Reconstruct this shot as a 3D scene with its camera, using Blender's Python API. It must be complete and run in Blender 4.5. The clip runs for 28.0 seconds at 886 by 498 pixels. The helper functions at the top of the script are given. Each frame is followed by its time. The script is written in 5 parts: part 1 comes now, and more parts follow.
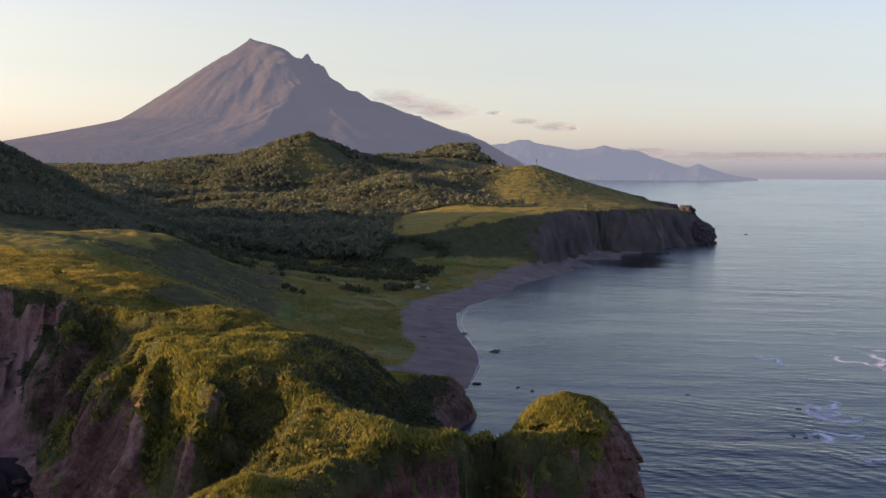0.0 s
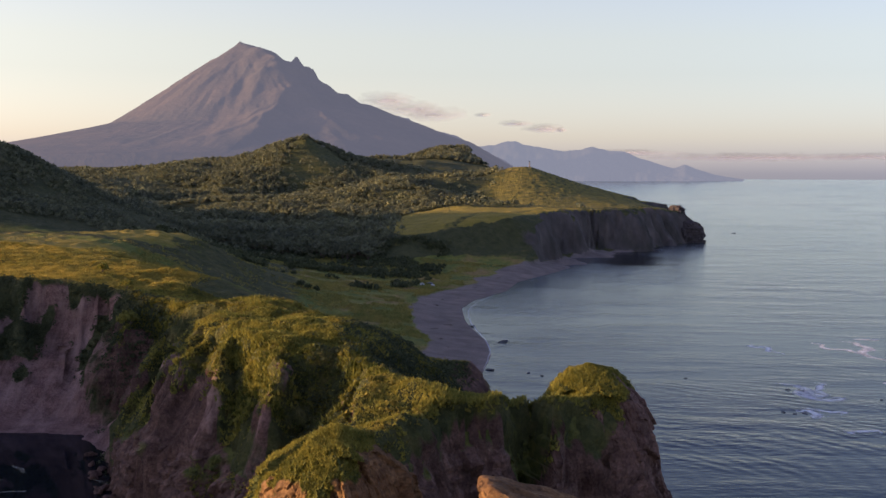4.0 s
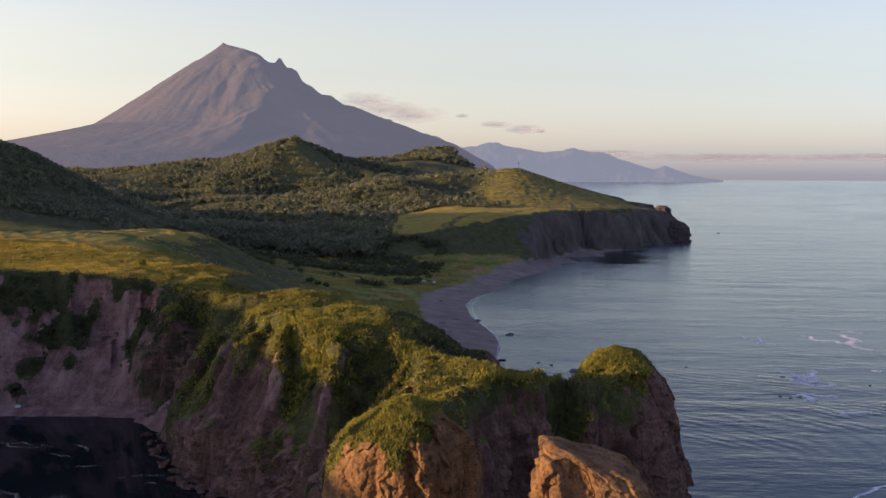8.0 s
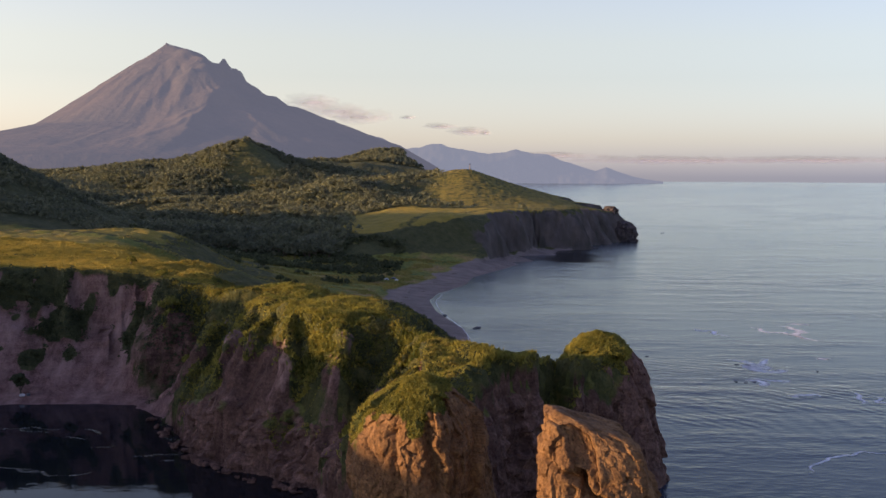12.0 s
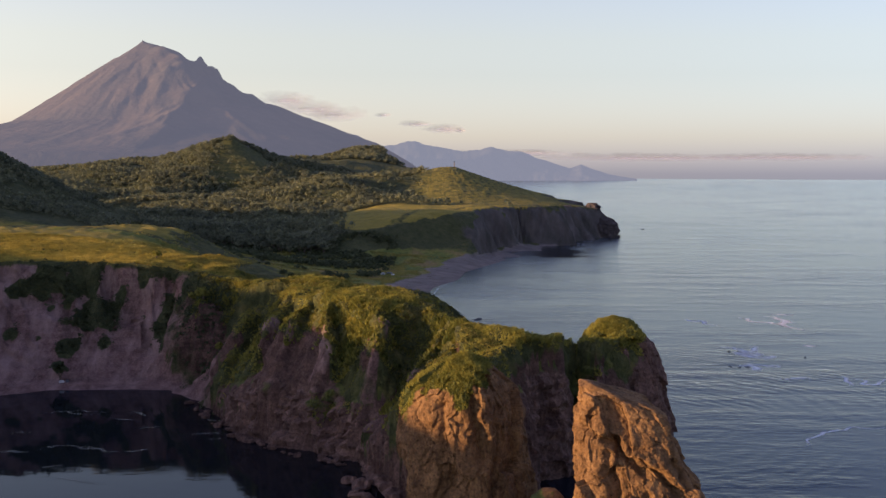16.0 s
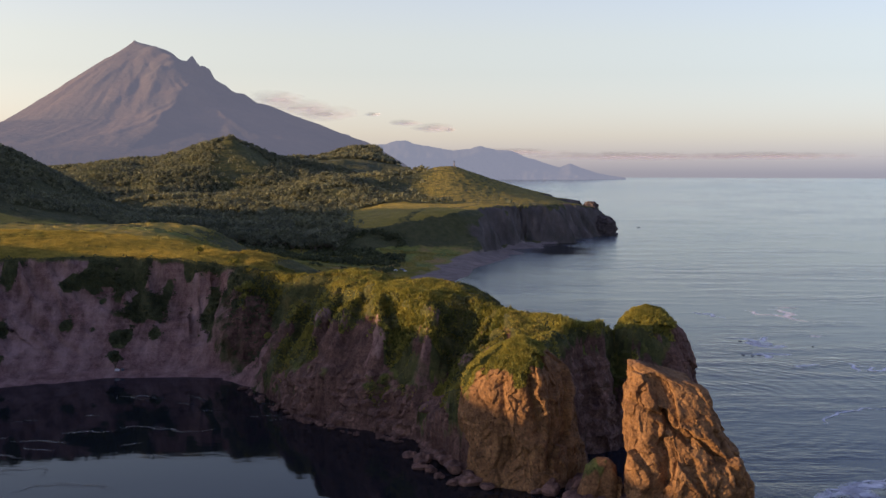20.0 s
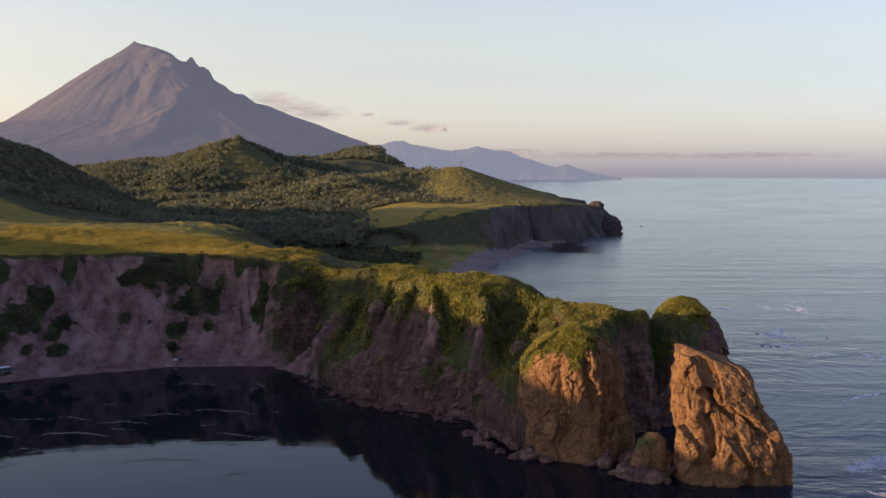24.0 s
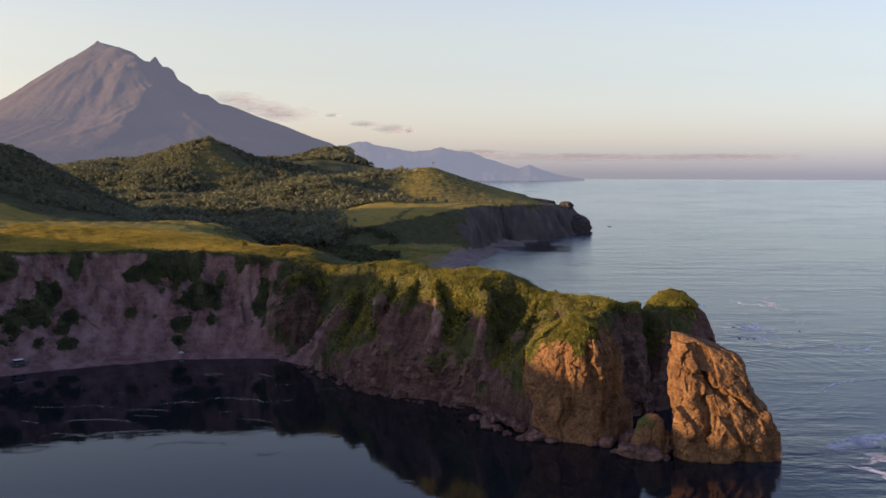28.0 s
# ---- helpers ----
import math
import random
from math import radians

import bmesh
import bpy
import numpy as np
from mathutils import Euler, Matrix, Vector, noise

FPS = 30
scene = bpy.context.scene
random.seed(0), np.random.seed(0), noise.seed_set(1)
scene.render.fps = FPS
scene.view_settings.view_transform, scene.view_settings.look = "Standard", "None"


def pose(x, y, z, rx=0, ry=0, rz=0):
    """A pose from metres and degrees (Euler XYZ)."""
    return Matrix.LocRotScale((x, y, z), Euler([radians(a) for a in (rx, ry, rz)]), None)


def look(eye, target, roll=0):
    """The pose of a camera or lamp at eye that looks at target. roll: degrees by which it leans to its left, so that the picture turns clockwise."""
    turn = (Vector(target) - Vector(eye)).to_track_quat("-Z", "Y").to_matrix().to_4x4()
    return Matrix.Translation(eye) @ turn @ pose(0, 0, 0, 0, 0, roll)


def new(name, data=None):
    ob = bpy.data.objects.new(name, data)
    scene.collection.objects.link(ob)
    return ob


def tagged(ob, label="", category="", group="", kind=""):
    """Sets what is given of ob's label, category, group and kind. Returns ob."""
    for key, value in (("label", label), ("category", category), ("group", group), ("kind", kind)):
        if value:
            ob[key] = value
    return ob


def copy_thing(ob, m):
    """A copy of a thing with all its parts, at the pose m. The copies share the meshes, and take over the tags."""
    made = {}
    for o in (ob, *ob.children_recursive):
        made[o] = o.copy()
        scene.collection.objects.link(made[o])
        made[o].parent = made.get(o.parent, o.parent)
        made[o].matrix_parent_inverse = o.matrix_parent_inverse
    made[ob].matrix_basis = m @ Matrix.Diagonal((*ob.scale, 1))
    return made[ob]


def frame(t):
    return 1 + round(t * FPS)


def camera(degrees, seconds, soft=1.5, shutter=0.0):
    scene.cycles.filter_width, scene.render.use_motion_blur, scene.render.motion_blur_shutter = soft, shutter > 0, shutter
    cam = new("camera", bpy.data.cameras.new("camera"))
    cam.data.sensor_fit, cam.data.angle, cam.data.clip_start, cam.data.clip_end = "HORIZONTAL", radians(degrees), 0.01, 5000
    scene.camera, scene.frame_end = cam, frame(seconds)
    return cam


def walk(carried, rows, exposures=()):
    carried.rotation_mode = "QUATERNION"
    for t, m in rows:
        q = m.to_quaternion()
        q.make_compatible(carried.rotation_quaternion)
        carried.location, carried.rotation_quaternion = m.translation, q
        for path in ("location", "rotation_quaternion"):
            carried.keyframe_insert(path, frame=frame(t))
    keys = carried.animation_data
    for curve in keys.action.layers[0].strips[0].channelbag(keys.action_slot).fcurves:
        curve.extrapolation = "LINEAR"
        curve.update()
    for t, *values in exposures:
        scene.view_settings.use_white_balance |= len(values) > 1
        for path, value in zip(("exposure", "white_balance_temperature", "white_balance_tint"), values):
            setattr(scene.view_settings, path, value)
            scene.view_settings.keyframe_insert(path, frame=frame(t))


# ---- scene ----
cam = camera(41.31, 28.0)
# seconds, east, north, height, heading, tilt, roll
PATH = """0,27.69,71.96,51.86,5.739,-3.769,0.402;0.5,27.21,68.99,51.87,5.735,-3.756,0.412;1,26.72,65.99,51.87,5.743,-3.741,0.393;1.5,26.23,62.99,51.88,5.738,-3.728,0.352;2,25.66,60.04,51.90,5.750,-3.715,0.306;2.5,24.98,57.16,51.89,5.706,-3.710,0.261;3,24.21,54.35,51.87,5.469,-3.696,0.225;3.5,23.38,51.62,51.86,5.286,-3.688,0.190;5.5,19.68,40.99,51.88,4.503,-3.656,0.134;6,18.69,38.51,51.93,4.352,-3.642,0.130;6.5,17.64,36.17,51.97,4.121,-3.640,0.125;7,16.56,33.89,52.00,4.089,-3.633,0.154;7.5,15.47,31.62,51.97,4.089,-3.632,0.171;8,14.38,29.37,51.97,4.086,-3.635,0.172;8.5,13.34,27.14,51.94,4.064,-3.617,0.181;9,12.31,24.96,51.91,4.008,-3.604,0.199;9.5,11.26,22.78,51.88,3.999,-3.599,0.200;10,10.24,20.54,51.85,3.823,-3.581,0.221;10.5,9.23,18.23,51.83,3.007,-3.570,0.243;11,8.17,15.86,51.83,2.228,-3.566,0.241;11.5,7.08,13.48,51.85,1.660,-3.571,0.246;12,5.97,11.13,51.84,1.232,-3.567,0.260;12.5,4.82,8.84,51.83,0.918,-3.559,0.276;14.5,0.00,0.00,51.83,-0.000,-3.631,0.228;15,-1.32,-2.21,51.85,-0.025,-3.646,0.227;15.5,-2.71,-4.44,51.90,-0.050,-3.671,0.219;16,-4.14,-6.65,51.96,-0.085,-3.691,0.200;16.5,-5.59,-8.86,51.99,-0.100,-3.700,0.174;17,-7.06,-11.05,52.01,-0.114,-3.707,0.190;17.5,-8.52,-13.24,52.02,-0.252,-3.709,0.201;18,-10.05,-15.40,52.04,-0.402,-3.705,0.202;18.5,-11.55,-17.59,52.07,-0.419,-3.712,0.193;19,-13.04,-19.83,52.10,-0.445,-3.727,0.163;19.5,-14.57,-22.16,52.12,-0.499,-3.730,0.154;20,-16.21,-24.57,52.10,-0.729,-3.734,0.132;20.5,-17.93,-27.04,52.14,-0.945,-3.751,0.075;21,-19.68,-29.50,52.14,-1.002,-3.768,0.029;21.5,-21.39,-31.90,52.15,-1.005,-3.774,0.019;23.5,-27.53,-40.98,52.24,-1.001,-3.745,0.085;24,-28.90,-43.04,52.26,-1.031,-3.726,0.128;24.5,-30.17,-44.96,52.25,-1.165,-3.717,0.158;25,-31.44,-46.78,52.21,-1.430,-3.707,0.170;25.5,-32.70,-48.54,52.15,-1.459,-3.706,0.161;26,-33.91,-50.31,52.12,-1.603,-3.704,0.175;26.5,-35.13,-52.07,52.09,-2.286,-3.699,0.185;27,-36.38,-53.83,52.07,-2.729,-3.691,0.188;27.5,-37.69,-55.55,52.04,-2.900,-3.689,0.189;28,-39.01,-57.28,52.00,-2.926,-3.679,0.218"""


def pose_row(row):
    t, x, y, z, yaw, tilt, roll = (float(v) for v in row.split(","))
    return t, pose(x, y, z, 0, 0, yaw) @ pose(0, 0, 0, 90 + tilt, 0, 0) @ pose(0, 0, 0, 0, 0, roll)


walk(cam, [pose_row(row) for row in PATH.split(";")], [(0, 0.92, 6540, 17), (28, 0.89, 6540, 17)])

# ---- light ----
SUN_AZ, SUN_EL = 257.0, 8.4      # degrees from north (y) over east (x), and above the horizon
sun_dir = Vector((math.sin(radians(SUN_AZ)) * math.cos(radians(SUN_EL)),
                  math.cos(radians(SUN_AZ)) * math.cos(radians(SUN_EL)), math.sin(radians(SUN_EL))))
world = bpy.data.worlds.new("world")
scene.world = world
world.use_nodes = True
wn, wl = world.node_tree.nodes, world.node_tree.links
sky = wn.new("ShaderNodeTexSky")
sky.sky_type, sky.sun_disc = "NISHITA", False
sky.sun_elevation, sky.sun_rotation = radians(SUN_EL), radians(SUN_AZ)
sky.altitude, sky.air_density, sky.dust_density, sky.ozone_density = 50, 1.0, 0.9, 3.0
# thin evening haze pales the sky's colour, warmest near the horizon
pale = wn.new("ShaderNodeHueSaturation")
pale.inputs["Saturation"].default_value = 0.55
where, split, band = wn.new("ShaderNodeTexCoord"), wn.new("ShaderNodeSeparateXYZ"), wn.new("ShaderNodeValToRGB")
wl.new(where.outputs["Generated"], split.inputs[0])
wl.new(split.outputs["Z"], band.inputs["Fac"])
while len(band.color_ramp.elements) < 5:
    band.color_ramp.elements.new(0.5)
for e, (p, c) in zip(band.color_ramp.elements, ((0.0, (1.12, 1.15, 1.60)), (0.03, (1.25, 1.16, 1.22)), (0.11, (1.20, 1.11, 1.04)), (0.24, (0.95, 1.0, 1.14)), (0.5, (0.80, 0.86, 1.36)))):
    e.position, e.color = p, (*c, 1)
# and it is brighter towards the sun
toward, near_sun = wn.new("ShaderNodeVectorMath"), wn.new("ShaderNodeValToRGB")
toward.operation = "DOT_PRODUCT"
toward.inputs[1].default_value = tuple(sun_dir)
wl.new(where.outputs["Generated"], toward.inputs[0])
lift = wn.new("ShaderNodeMath")
lift.operation = "MULTIPLY_ADD"
lift.inputs[1].default_value, lift.inputs[2].default_value = 0.5, 0.5
wl.new(toward.outputs["Value"], lift.inputs[0])
wl.new(lift.outputs[0], near_sun.inputs["Fac"])
near_sun.color_ramp.elements[0].position, near_sun.color_ramp.elements[0].color = 0.1, (0.72, 0.77, 0.83, 1)
near_sun.color_ramp.elements[1].position, near_sun.color_ramp.elements[1].color = 0.65, (1.25, 1.15, 1.02, 1)
glow = wn.new("ShaderNodeMix")
glow.data_type, glow.blend_type = "RGBA", "MULTIPLY"
glow.inputs["Factor"].default_value = 1.0
warm = wn.new("ShaderNodeMix")
warm.data_type, warm.blend_type = "RGBA", "MULTIPLY"
warm.inputs["Factor"].default_value = 1.0
wl.new(sky.outputs[0], pale.inputs["Color"])
wl.new(pale.outputs[0], warm.inputs["A"])
wl.new(band.outputs[0], warm.inputs["B"])
wl.new(warm.outputs["Result"], glow.inputs["A"])
wl.new(near_sun.outputs[0], glow.inputs["B"])
wl.new(glow.outputs["Result"], wn["Background"].inputs[0])
wn["Background"].inputs[1].default_value = 0.15
sun = new("sun", bpy.data.lights.new("sun", "SUN"))
sun.data.energy, sun.data.angle, sun.data.color = 5.0, radians(0.6), (1.0, 0.66, 0.33)
sun.matrix_world = look(sun_dir * 300, (0, 0, 0))


# ---- noise ----
def hash3(i, j, k):
    h = (i * 374761393 + j * 668265263 + k * 1274126177) & 0xFFFFFFFF
    h = ((h ^ (h >> 13)) * 1274126177) & 0xFFFFFFFF
    h = ((h ^ (h >> 16)) * 2246822519) & 0xFFFFFFFF
    return ((h ^ (h >> 15)) & 0xFFFFFF) / float(0xFFFFFF)


def vnoise(x, y, z=0.0):
    """Smooth lattice noise between -1 and 1."""
    x, y, z = np.broadcast_arrays(np.asarray(x, float), np.asarray(y, float), np.asarray(z, float))
    i, j, k = (np.floor(v).astype(np.int64) for v in (x, y, z))
    u, v, w = x - i, y - j, z - k
    u, v, w = (a * a * (3 - 2 * a) for a in (u, v, w))
    out = 0.0
    for a in (0, 1):
        for b in (0, 1):
            for c in (0, 1):
                out = out + hash3(i + a, j + b, k + c) * (u if a else 1 - u) * (v if b else 1 - v) * (w if c else 1 - w)
    return out * 2 - 1


def fbm(x, y, z=0.0, octaves=4, gain=0.5):
    total, amp = 0.0, 1.0
    for o in range(octaves):
        total = total + amp * vnoise(x * 2 ** o + 17.3 * o, y * 2 ** o - 9.1 * o, z * 2 ** o + 3.7 * o)
        amp *= gain
    return total


def step(a, b, x):
    s = np.clip((x - a) / (b - a), 0, 1)
    return s * s * (3 - 2 * s)


# ---- materials ----
def material(name, rough=0.8):
    m = bpy.data.materials.new(name)
    m.use_nodes = True
    bsdf = m.node_tree.nodes["Principled BSDF"]
    bsdf.inputs["Roughness"].default_value = rough
    return m, m.node_tree.nodes, m.node_tree.links, bsdf


def noise_node(nodes, links, scale, detail=4, rough=0.55, stretch=(1, 1, 1)):
    """Noise over object space, in features per metre."""
    tc, mp, nz = nodes.new("ShaderNodeTexCoord"), nodes.new("ShaderNodeMapping"), nodes.new("ShaderNodeTexNoise")
    mp.inputs["Scale"].default_value = stretch
    nz.inputs["Scale"].default_value, nz.inputs["Detail"].default_value, nz.inputs["Roughness"].default_value = scale, detail, rough
    links.new(tc.outputs["Object"], mp.inputs["Vector"])
    links.new(mp.outputs["Vector"], nz.inputs["Vector"])
    return nz.outputs["Fac"]


def ramp(nodes, links, fac, stops):
    r = nodes.new("ShaderNodeValToRGB")
    while len(r.color_ramp.elements) < len(stops):
        r.color_ramp.elements.new(0.5)
    for e, (p, c) in zip(r.color_ramp.elements, stops):
        e.position, e.color = p, (*c, 1)
    links.new(fac, r.inputs["Fac"])
    return r.outputs["Color"]


def mix(nodes, links, fac, a, b, mode="MIX"):
    x = nodes.new("ShaderNodeMix")
    x.data_type, x.blend_type = "RGBA", mode
    for socket, value in ((x.inputs["Factor"], fac), (x.inputs["A"], a), (x.inputs["B"], b)):
        if isinstance(value, (int, float)):
            socket.default_value = value
        elif isinstance(value, tuple):
            socket.default_value = (*value, 1)
        else:
            links.new(value, socket)
    return x.outputs["Result"]


def maths(nodes, links, op, a, b):
    x = nodes.new("ShaderNodeMath")
    x.operation = op
    for socket, value in zip(x.inputs, (a, b)):
        if isinstance(value, (int, float)):
            socket.default_value = value
        else:
            links.new(value, socket)
    return x.outputs[0]


def bump(nodes, links, bsdf, height, strength, distance):
    b = nodes.new("ShaderNodeBump")
    b.inputs["Strength"].default_value, b.inputs["Distance"].default_value = strength, distance
    links.new(height, b.inputs["Height"])
    links.new(b.outputs["Normal"], bsdf.inputs["Normal"])


def attribute(nodes, name):
    a = nodes.new("ShaderNodeAttribute")
    a.attribute_name = name
    return a.outputs["Fac"]


def soft_edge(nodes, links, weight, grain, low=0.35, high=0.65):
    """A weight from the mesh with its edge broken up by noise."""
    v = maths(nodes, links, "ADD", weight, maths(nodes, links, "MULTIPLY", maths(nodes, links, "SUBTRACT", grain, 0.5), 0.9))
    r = nodes.new("ShaderNodeMapRange")
    r.inputs["From Min"].default_value, r.inputs["From Max"].default_value = low, high
    links.new(v, r.inputs["Value"])
    return r.outputs["Result"]


def rock_colours(n, l, kind):
    """Colour and relief of bare rock: layered, rilled and stained."""
    big = noise_node(n, l, 0.09, 4)
    mid = noise_node(n, l, 0.5, 5, 0.6, (1, 1, 0.6))
    fine = noise_node(n, l, 2.4, 5, 0.65)
    if kind == "earth":
        base = ramp(n, l, mid, [(0.25, (0.155, 0.090, 0.078)), (0.5, (0.26, 0.158, 0.138)), (0.75, (0.34, 0.22, 0.190))])
        base = mix(n, l, maths(n, l, "MULTIPLY", big, 0.5), base, (0.33, 0.175, 0.135))
    elif kind == "grey":
        base = ramp(n, l, mid, [(0.25, (0.065, 0.058, 0.058)), (0.5, (0.105, 0.092, 0.088)), (0.75, (0.15, 0.13, 0.12))])
        base = mix(n, l, maths(n, l, "MULTIPLY", big, 0.4), base, (0.12, 0.085, 0.07))
    elif kind == "dark":
        base = ramp(n, l, mid, [(0.25, (0.085, 0.049, 0.042)), (0.5, (0.168, 0.103, 0.082)), (0.75, (0.28, 0.170, 0.128))])
        base = mix(n, l, maths(n, l, "MULTIPLY", big, 0.4), base, (0.20, 0.10, 0.065))
    else:
        base = ramp(n, l, mid, [(0.22, (0.11, 0.053, 0.020)), (0.48, (0.228, 0.121, 0.047)), (0.8, (0.34, 0.195, 0.086))])
        base = mix(n, l, maths(n, l, "MULTIPLY", big, 0.4), base, (0.26, 0.15, 0.08))
    base = mix(n, l, 0.65, base, ramp(n, l, fine, [(0.3, (0.30, 0.28, 0.27)), (0.62, (1.0, 1.0, 1.0))]), "MULTIPLY")
    streaks = noise_node(n, l, 0.35, 6, 0.7, (1, 1, 0.6))
    base = mix(n, l, 0.6, base, ramp(n, l, streaks, [(0.38, (0.42, 0.40, 0.40)), (0.55, (1.0, 1.0, 1.0))]), "MULTIPLY")
    layers = noise_node(n, l, 0.6, 4, 0.6, (0.12, 0.12, 1.6))
    base = mix(n, l, 0.45, base, ramp(n, l, layers, [(0.40, (0.55, 0.50, 0.48)), (0.60, (1.0, 1.0, 1.0))]), "MULTIPLY")
    warp, cells = n.new("ShaderNodeVectorMath"), n.new("ShaderNodeTexVoronoi")
    where = n.new("ShaderNodeTexCoord")
    shake = n.new("ShaderNodeTexNoise")
    shake.inputs["Scale"].default_value = 0.5
    shake.inputs["Detail"].default_value = 4
    l.new(where.outputs["Object"], shake.inputs["Vector"])
    warp.operation = "MULTIPLY_ADD"
    warp.inputs[1].default_value = (3.5, 3.5, 3.5)
    l.new(shake.outputs["Color"], warp.inputs[0])
    l.new(where.outputs["Object"], warp.inputs[2])
    cells.feature = "DISTANCE_TO_EDGE"
    cells.inputs["Scale"].default_value = 0.38
    l.new(warp.outputs[0], cells.inputs["Vector"])
    if kind == "earth":
        pale = noise_node(n, l, 0.22, 5, 0.6, (1.0, 0.35, 0.3))
        return mix(n, l, ramp(n, l, pale, [(0.45, (0, 0, 0)), (0.68, (0.75, 0.75, 0.75))]), base, (0.38, 0.25, 0.215)), mid, fine
    # crevice shade is put into the colour, dark along the cell edges
    base = mix(n, l, 0.4, base, ramp(n, l, cells.outputs["Distance"], [(0.0, (0.30, 0.28, 0.28)), (0.07, (1.0, 1.0, 1.0))]), "MULTIPLY")
    return base, mid, fine


# bare ground, grass, scrub, gravel: one material for the sheet, mixed by weights on its points
m_ground, n, l, b = material("ground_cover", 0.95)
b.inputs["Specular IOR Level"].default_value = 0.15
coarse, patch, grain = noise_node(n, l, 0.03, 4), noise_node(n, l, 0.25, 5, 0.65), noise_node(n, l, 2.0, 5, 0.7)
grass = ramp(n, l, patch, [(0.3, (0.038, 0.047, 0.019)), (0.5, (0.084, 0.088, 0.030)), (0.72, (0.150, 0.126, 0.042))])
meadow = ramp(n, l, noise_node(n, l, 0.06, 5, 0.6, (1, 0.6, 1)), [(0.34, (0.105, 0.145, 0.036)), (0.5, (0.20, 0.205, 0.045)), (0.64, (0.29, 0.20, 0.075))])
meadow = mix(n, l, 0.6, meadow, ramp(n, l, noise_node(n, l, 0.35, 6, 0.7, (1, 0.5, 1)), [(0.36, (0.45, 0.48, 0.45)), (0.6, (1.15, 1.1, 1.0))]), "MULTIPLY")
hay = ramp(n, l, noise_node(n, l, 0.22, 5, 0.7, (0.35, 1, 1)), [(0.28, (0.17, 0.15, 0.028)), (0.5, (0.27, 0.215, 0.042)), (0.72, (0.36, 0.27, 0.06))])
wood = ramp(n, l, patch, [(0.3, (0.046, 0.056, 0.022)), (0.7, (0.098, 0.098, 0.040))])
gravel = ramp(n, l, noise_node(n, l, 0.12, 6, 0.6), [(0.3, (0.150, 0.120, 0.102)), (0.5, (0.208, 0.168, 0.143)), (0.72, (0.285, 0.220, 0.183))])
gravel = mix(n, l, 0.5, gravel, ramp(n, l, grain, [(0.3, (0.5, 0.5, 0.5)), (0.7, (1, 1, 1))]), "MULTIPLY")
earth, e_mid, e_fine = rock_colours(n, l, "earth")
dark, d_mid, d_fine = rock_colours(n, l, "dark")
col = mix(n, l, soft_edge(n, l, attribute(n, "meadow"), coarse), grass, meadow)
col = mix(n, l, soft_edge(n, l, attribute(n, "hay"), patch), col, hay)
col = mix(n, l, soft_edge(n, l, attribute(n, "wood"), coarse), col, wood)
col = mix(n, l, 0.45, col, ramp(n, l, grain, [(0.3, (0.35, 0.35, 0.35)), (0.65, (1, 1, 1))]), "MULTIPLY")
col = mix(n, l, soft_edge(n, l, attribute(n, "gravel"), patch), col, gravel)
col = mix(n, l, soft_edge(n, l, attribute(n, "dark_rock"), patch), col, dark)
col = mix(n, l, soft_edge(n, l, attribute(n, "earth"), patch), col, earth)
cape = ramp(n, l, noise_node(n, l, 0.1, 5, 0.6, (1, 1, 0.4)), [(0.3, (0.052, 0.048, 0.038)), (0.55, (0.105, 0.089, 0.077)), (0.75, (0.165, 0.135, 0.115))])
col = mix(n, l, soft_edge(n, l, attribute(n, "cape"), patch), col, cape)
l.new(col, b.inputs["Base Color"])
smooth = maths(n, l, "SUBTRACT", 1.0, maths(n, l, "MULTIPLY", attribute(n, "gravel"), 0.9))
bump(n, l, b, maths(n, l, "ADD", grain, maths(n, l, "MULTIPLY", e_mid, maths(n, l, "MULTIPLY", smooth, 2.0))), 1.0, 0.7)


def rock_material(name, kind, grassy=True):
    m, n, l, b = material(name, 0.9)
    b.inputs["Specular IOR Level"].default_value = 0.2
    base, mid, fine = rock_colours(n, l, kind)
    if grassy:
        green = ramp(n, l, noise_node(n, l, 0.8, 5, 0.7), [(0.3, (0.035, 0.045, 0.012)), (0.55, (0.085, 0.090, 0.022)), (0.75, (0.15, 0.130, 0.034))])
        base = mix(n, l, soft_edge(n, l, attribute(n, "grass"), noise_node(n, l, 0.6, 5, 0.6)), base, green)
    pits = n.new("ShaderNodeTexVoronoi")
    pits.inputs["Scale"].default_value = 1.1
    tc = n.new("ShaderNodeTexCoord")
    l.new(tc.outputs["Object"], pits.inputs["Vector"])
    # the shade inside small pits is painted into the colour as dark spots
    pit_shade = n.new("ShaderNodeTexVoronoi")
    pit_shade.inputs["Scale"].default_value = 0.9
    l.new(tc.outputs["Object"], pit_shade.inputs["Vector"])
    base = mix(n, l, 0.6, base, ramp(n, l, pit_shade.outputs["Distance"], [(0.10, (0.22, 0.20, 0.20)), (0.24, (1, 1, 1))]), "MULTIPLY")
    l.new(base, b.inputs["Base Color"])
    h = maths(n, l, "ADD", maths(n, l, "MULTIPLY", mid, 1.5), maths(n, l, "ADD", fine, maths(n, l, "MULTIPLY", pits.outputs["Distance"], 0.5)))
    bump(n, l, b, h, 0.9, 0.3)
    return m


m_orange = rock_material("orange_rock", "orange")
m_dark = rock_material("dark_rock", "dark")
m_grey = rock_material("grey_rock", "grey", False)
m_boulder = rock_material("boulder_rock", "dark", False)


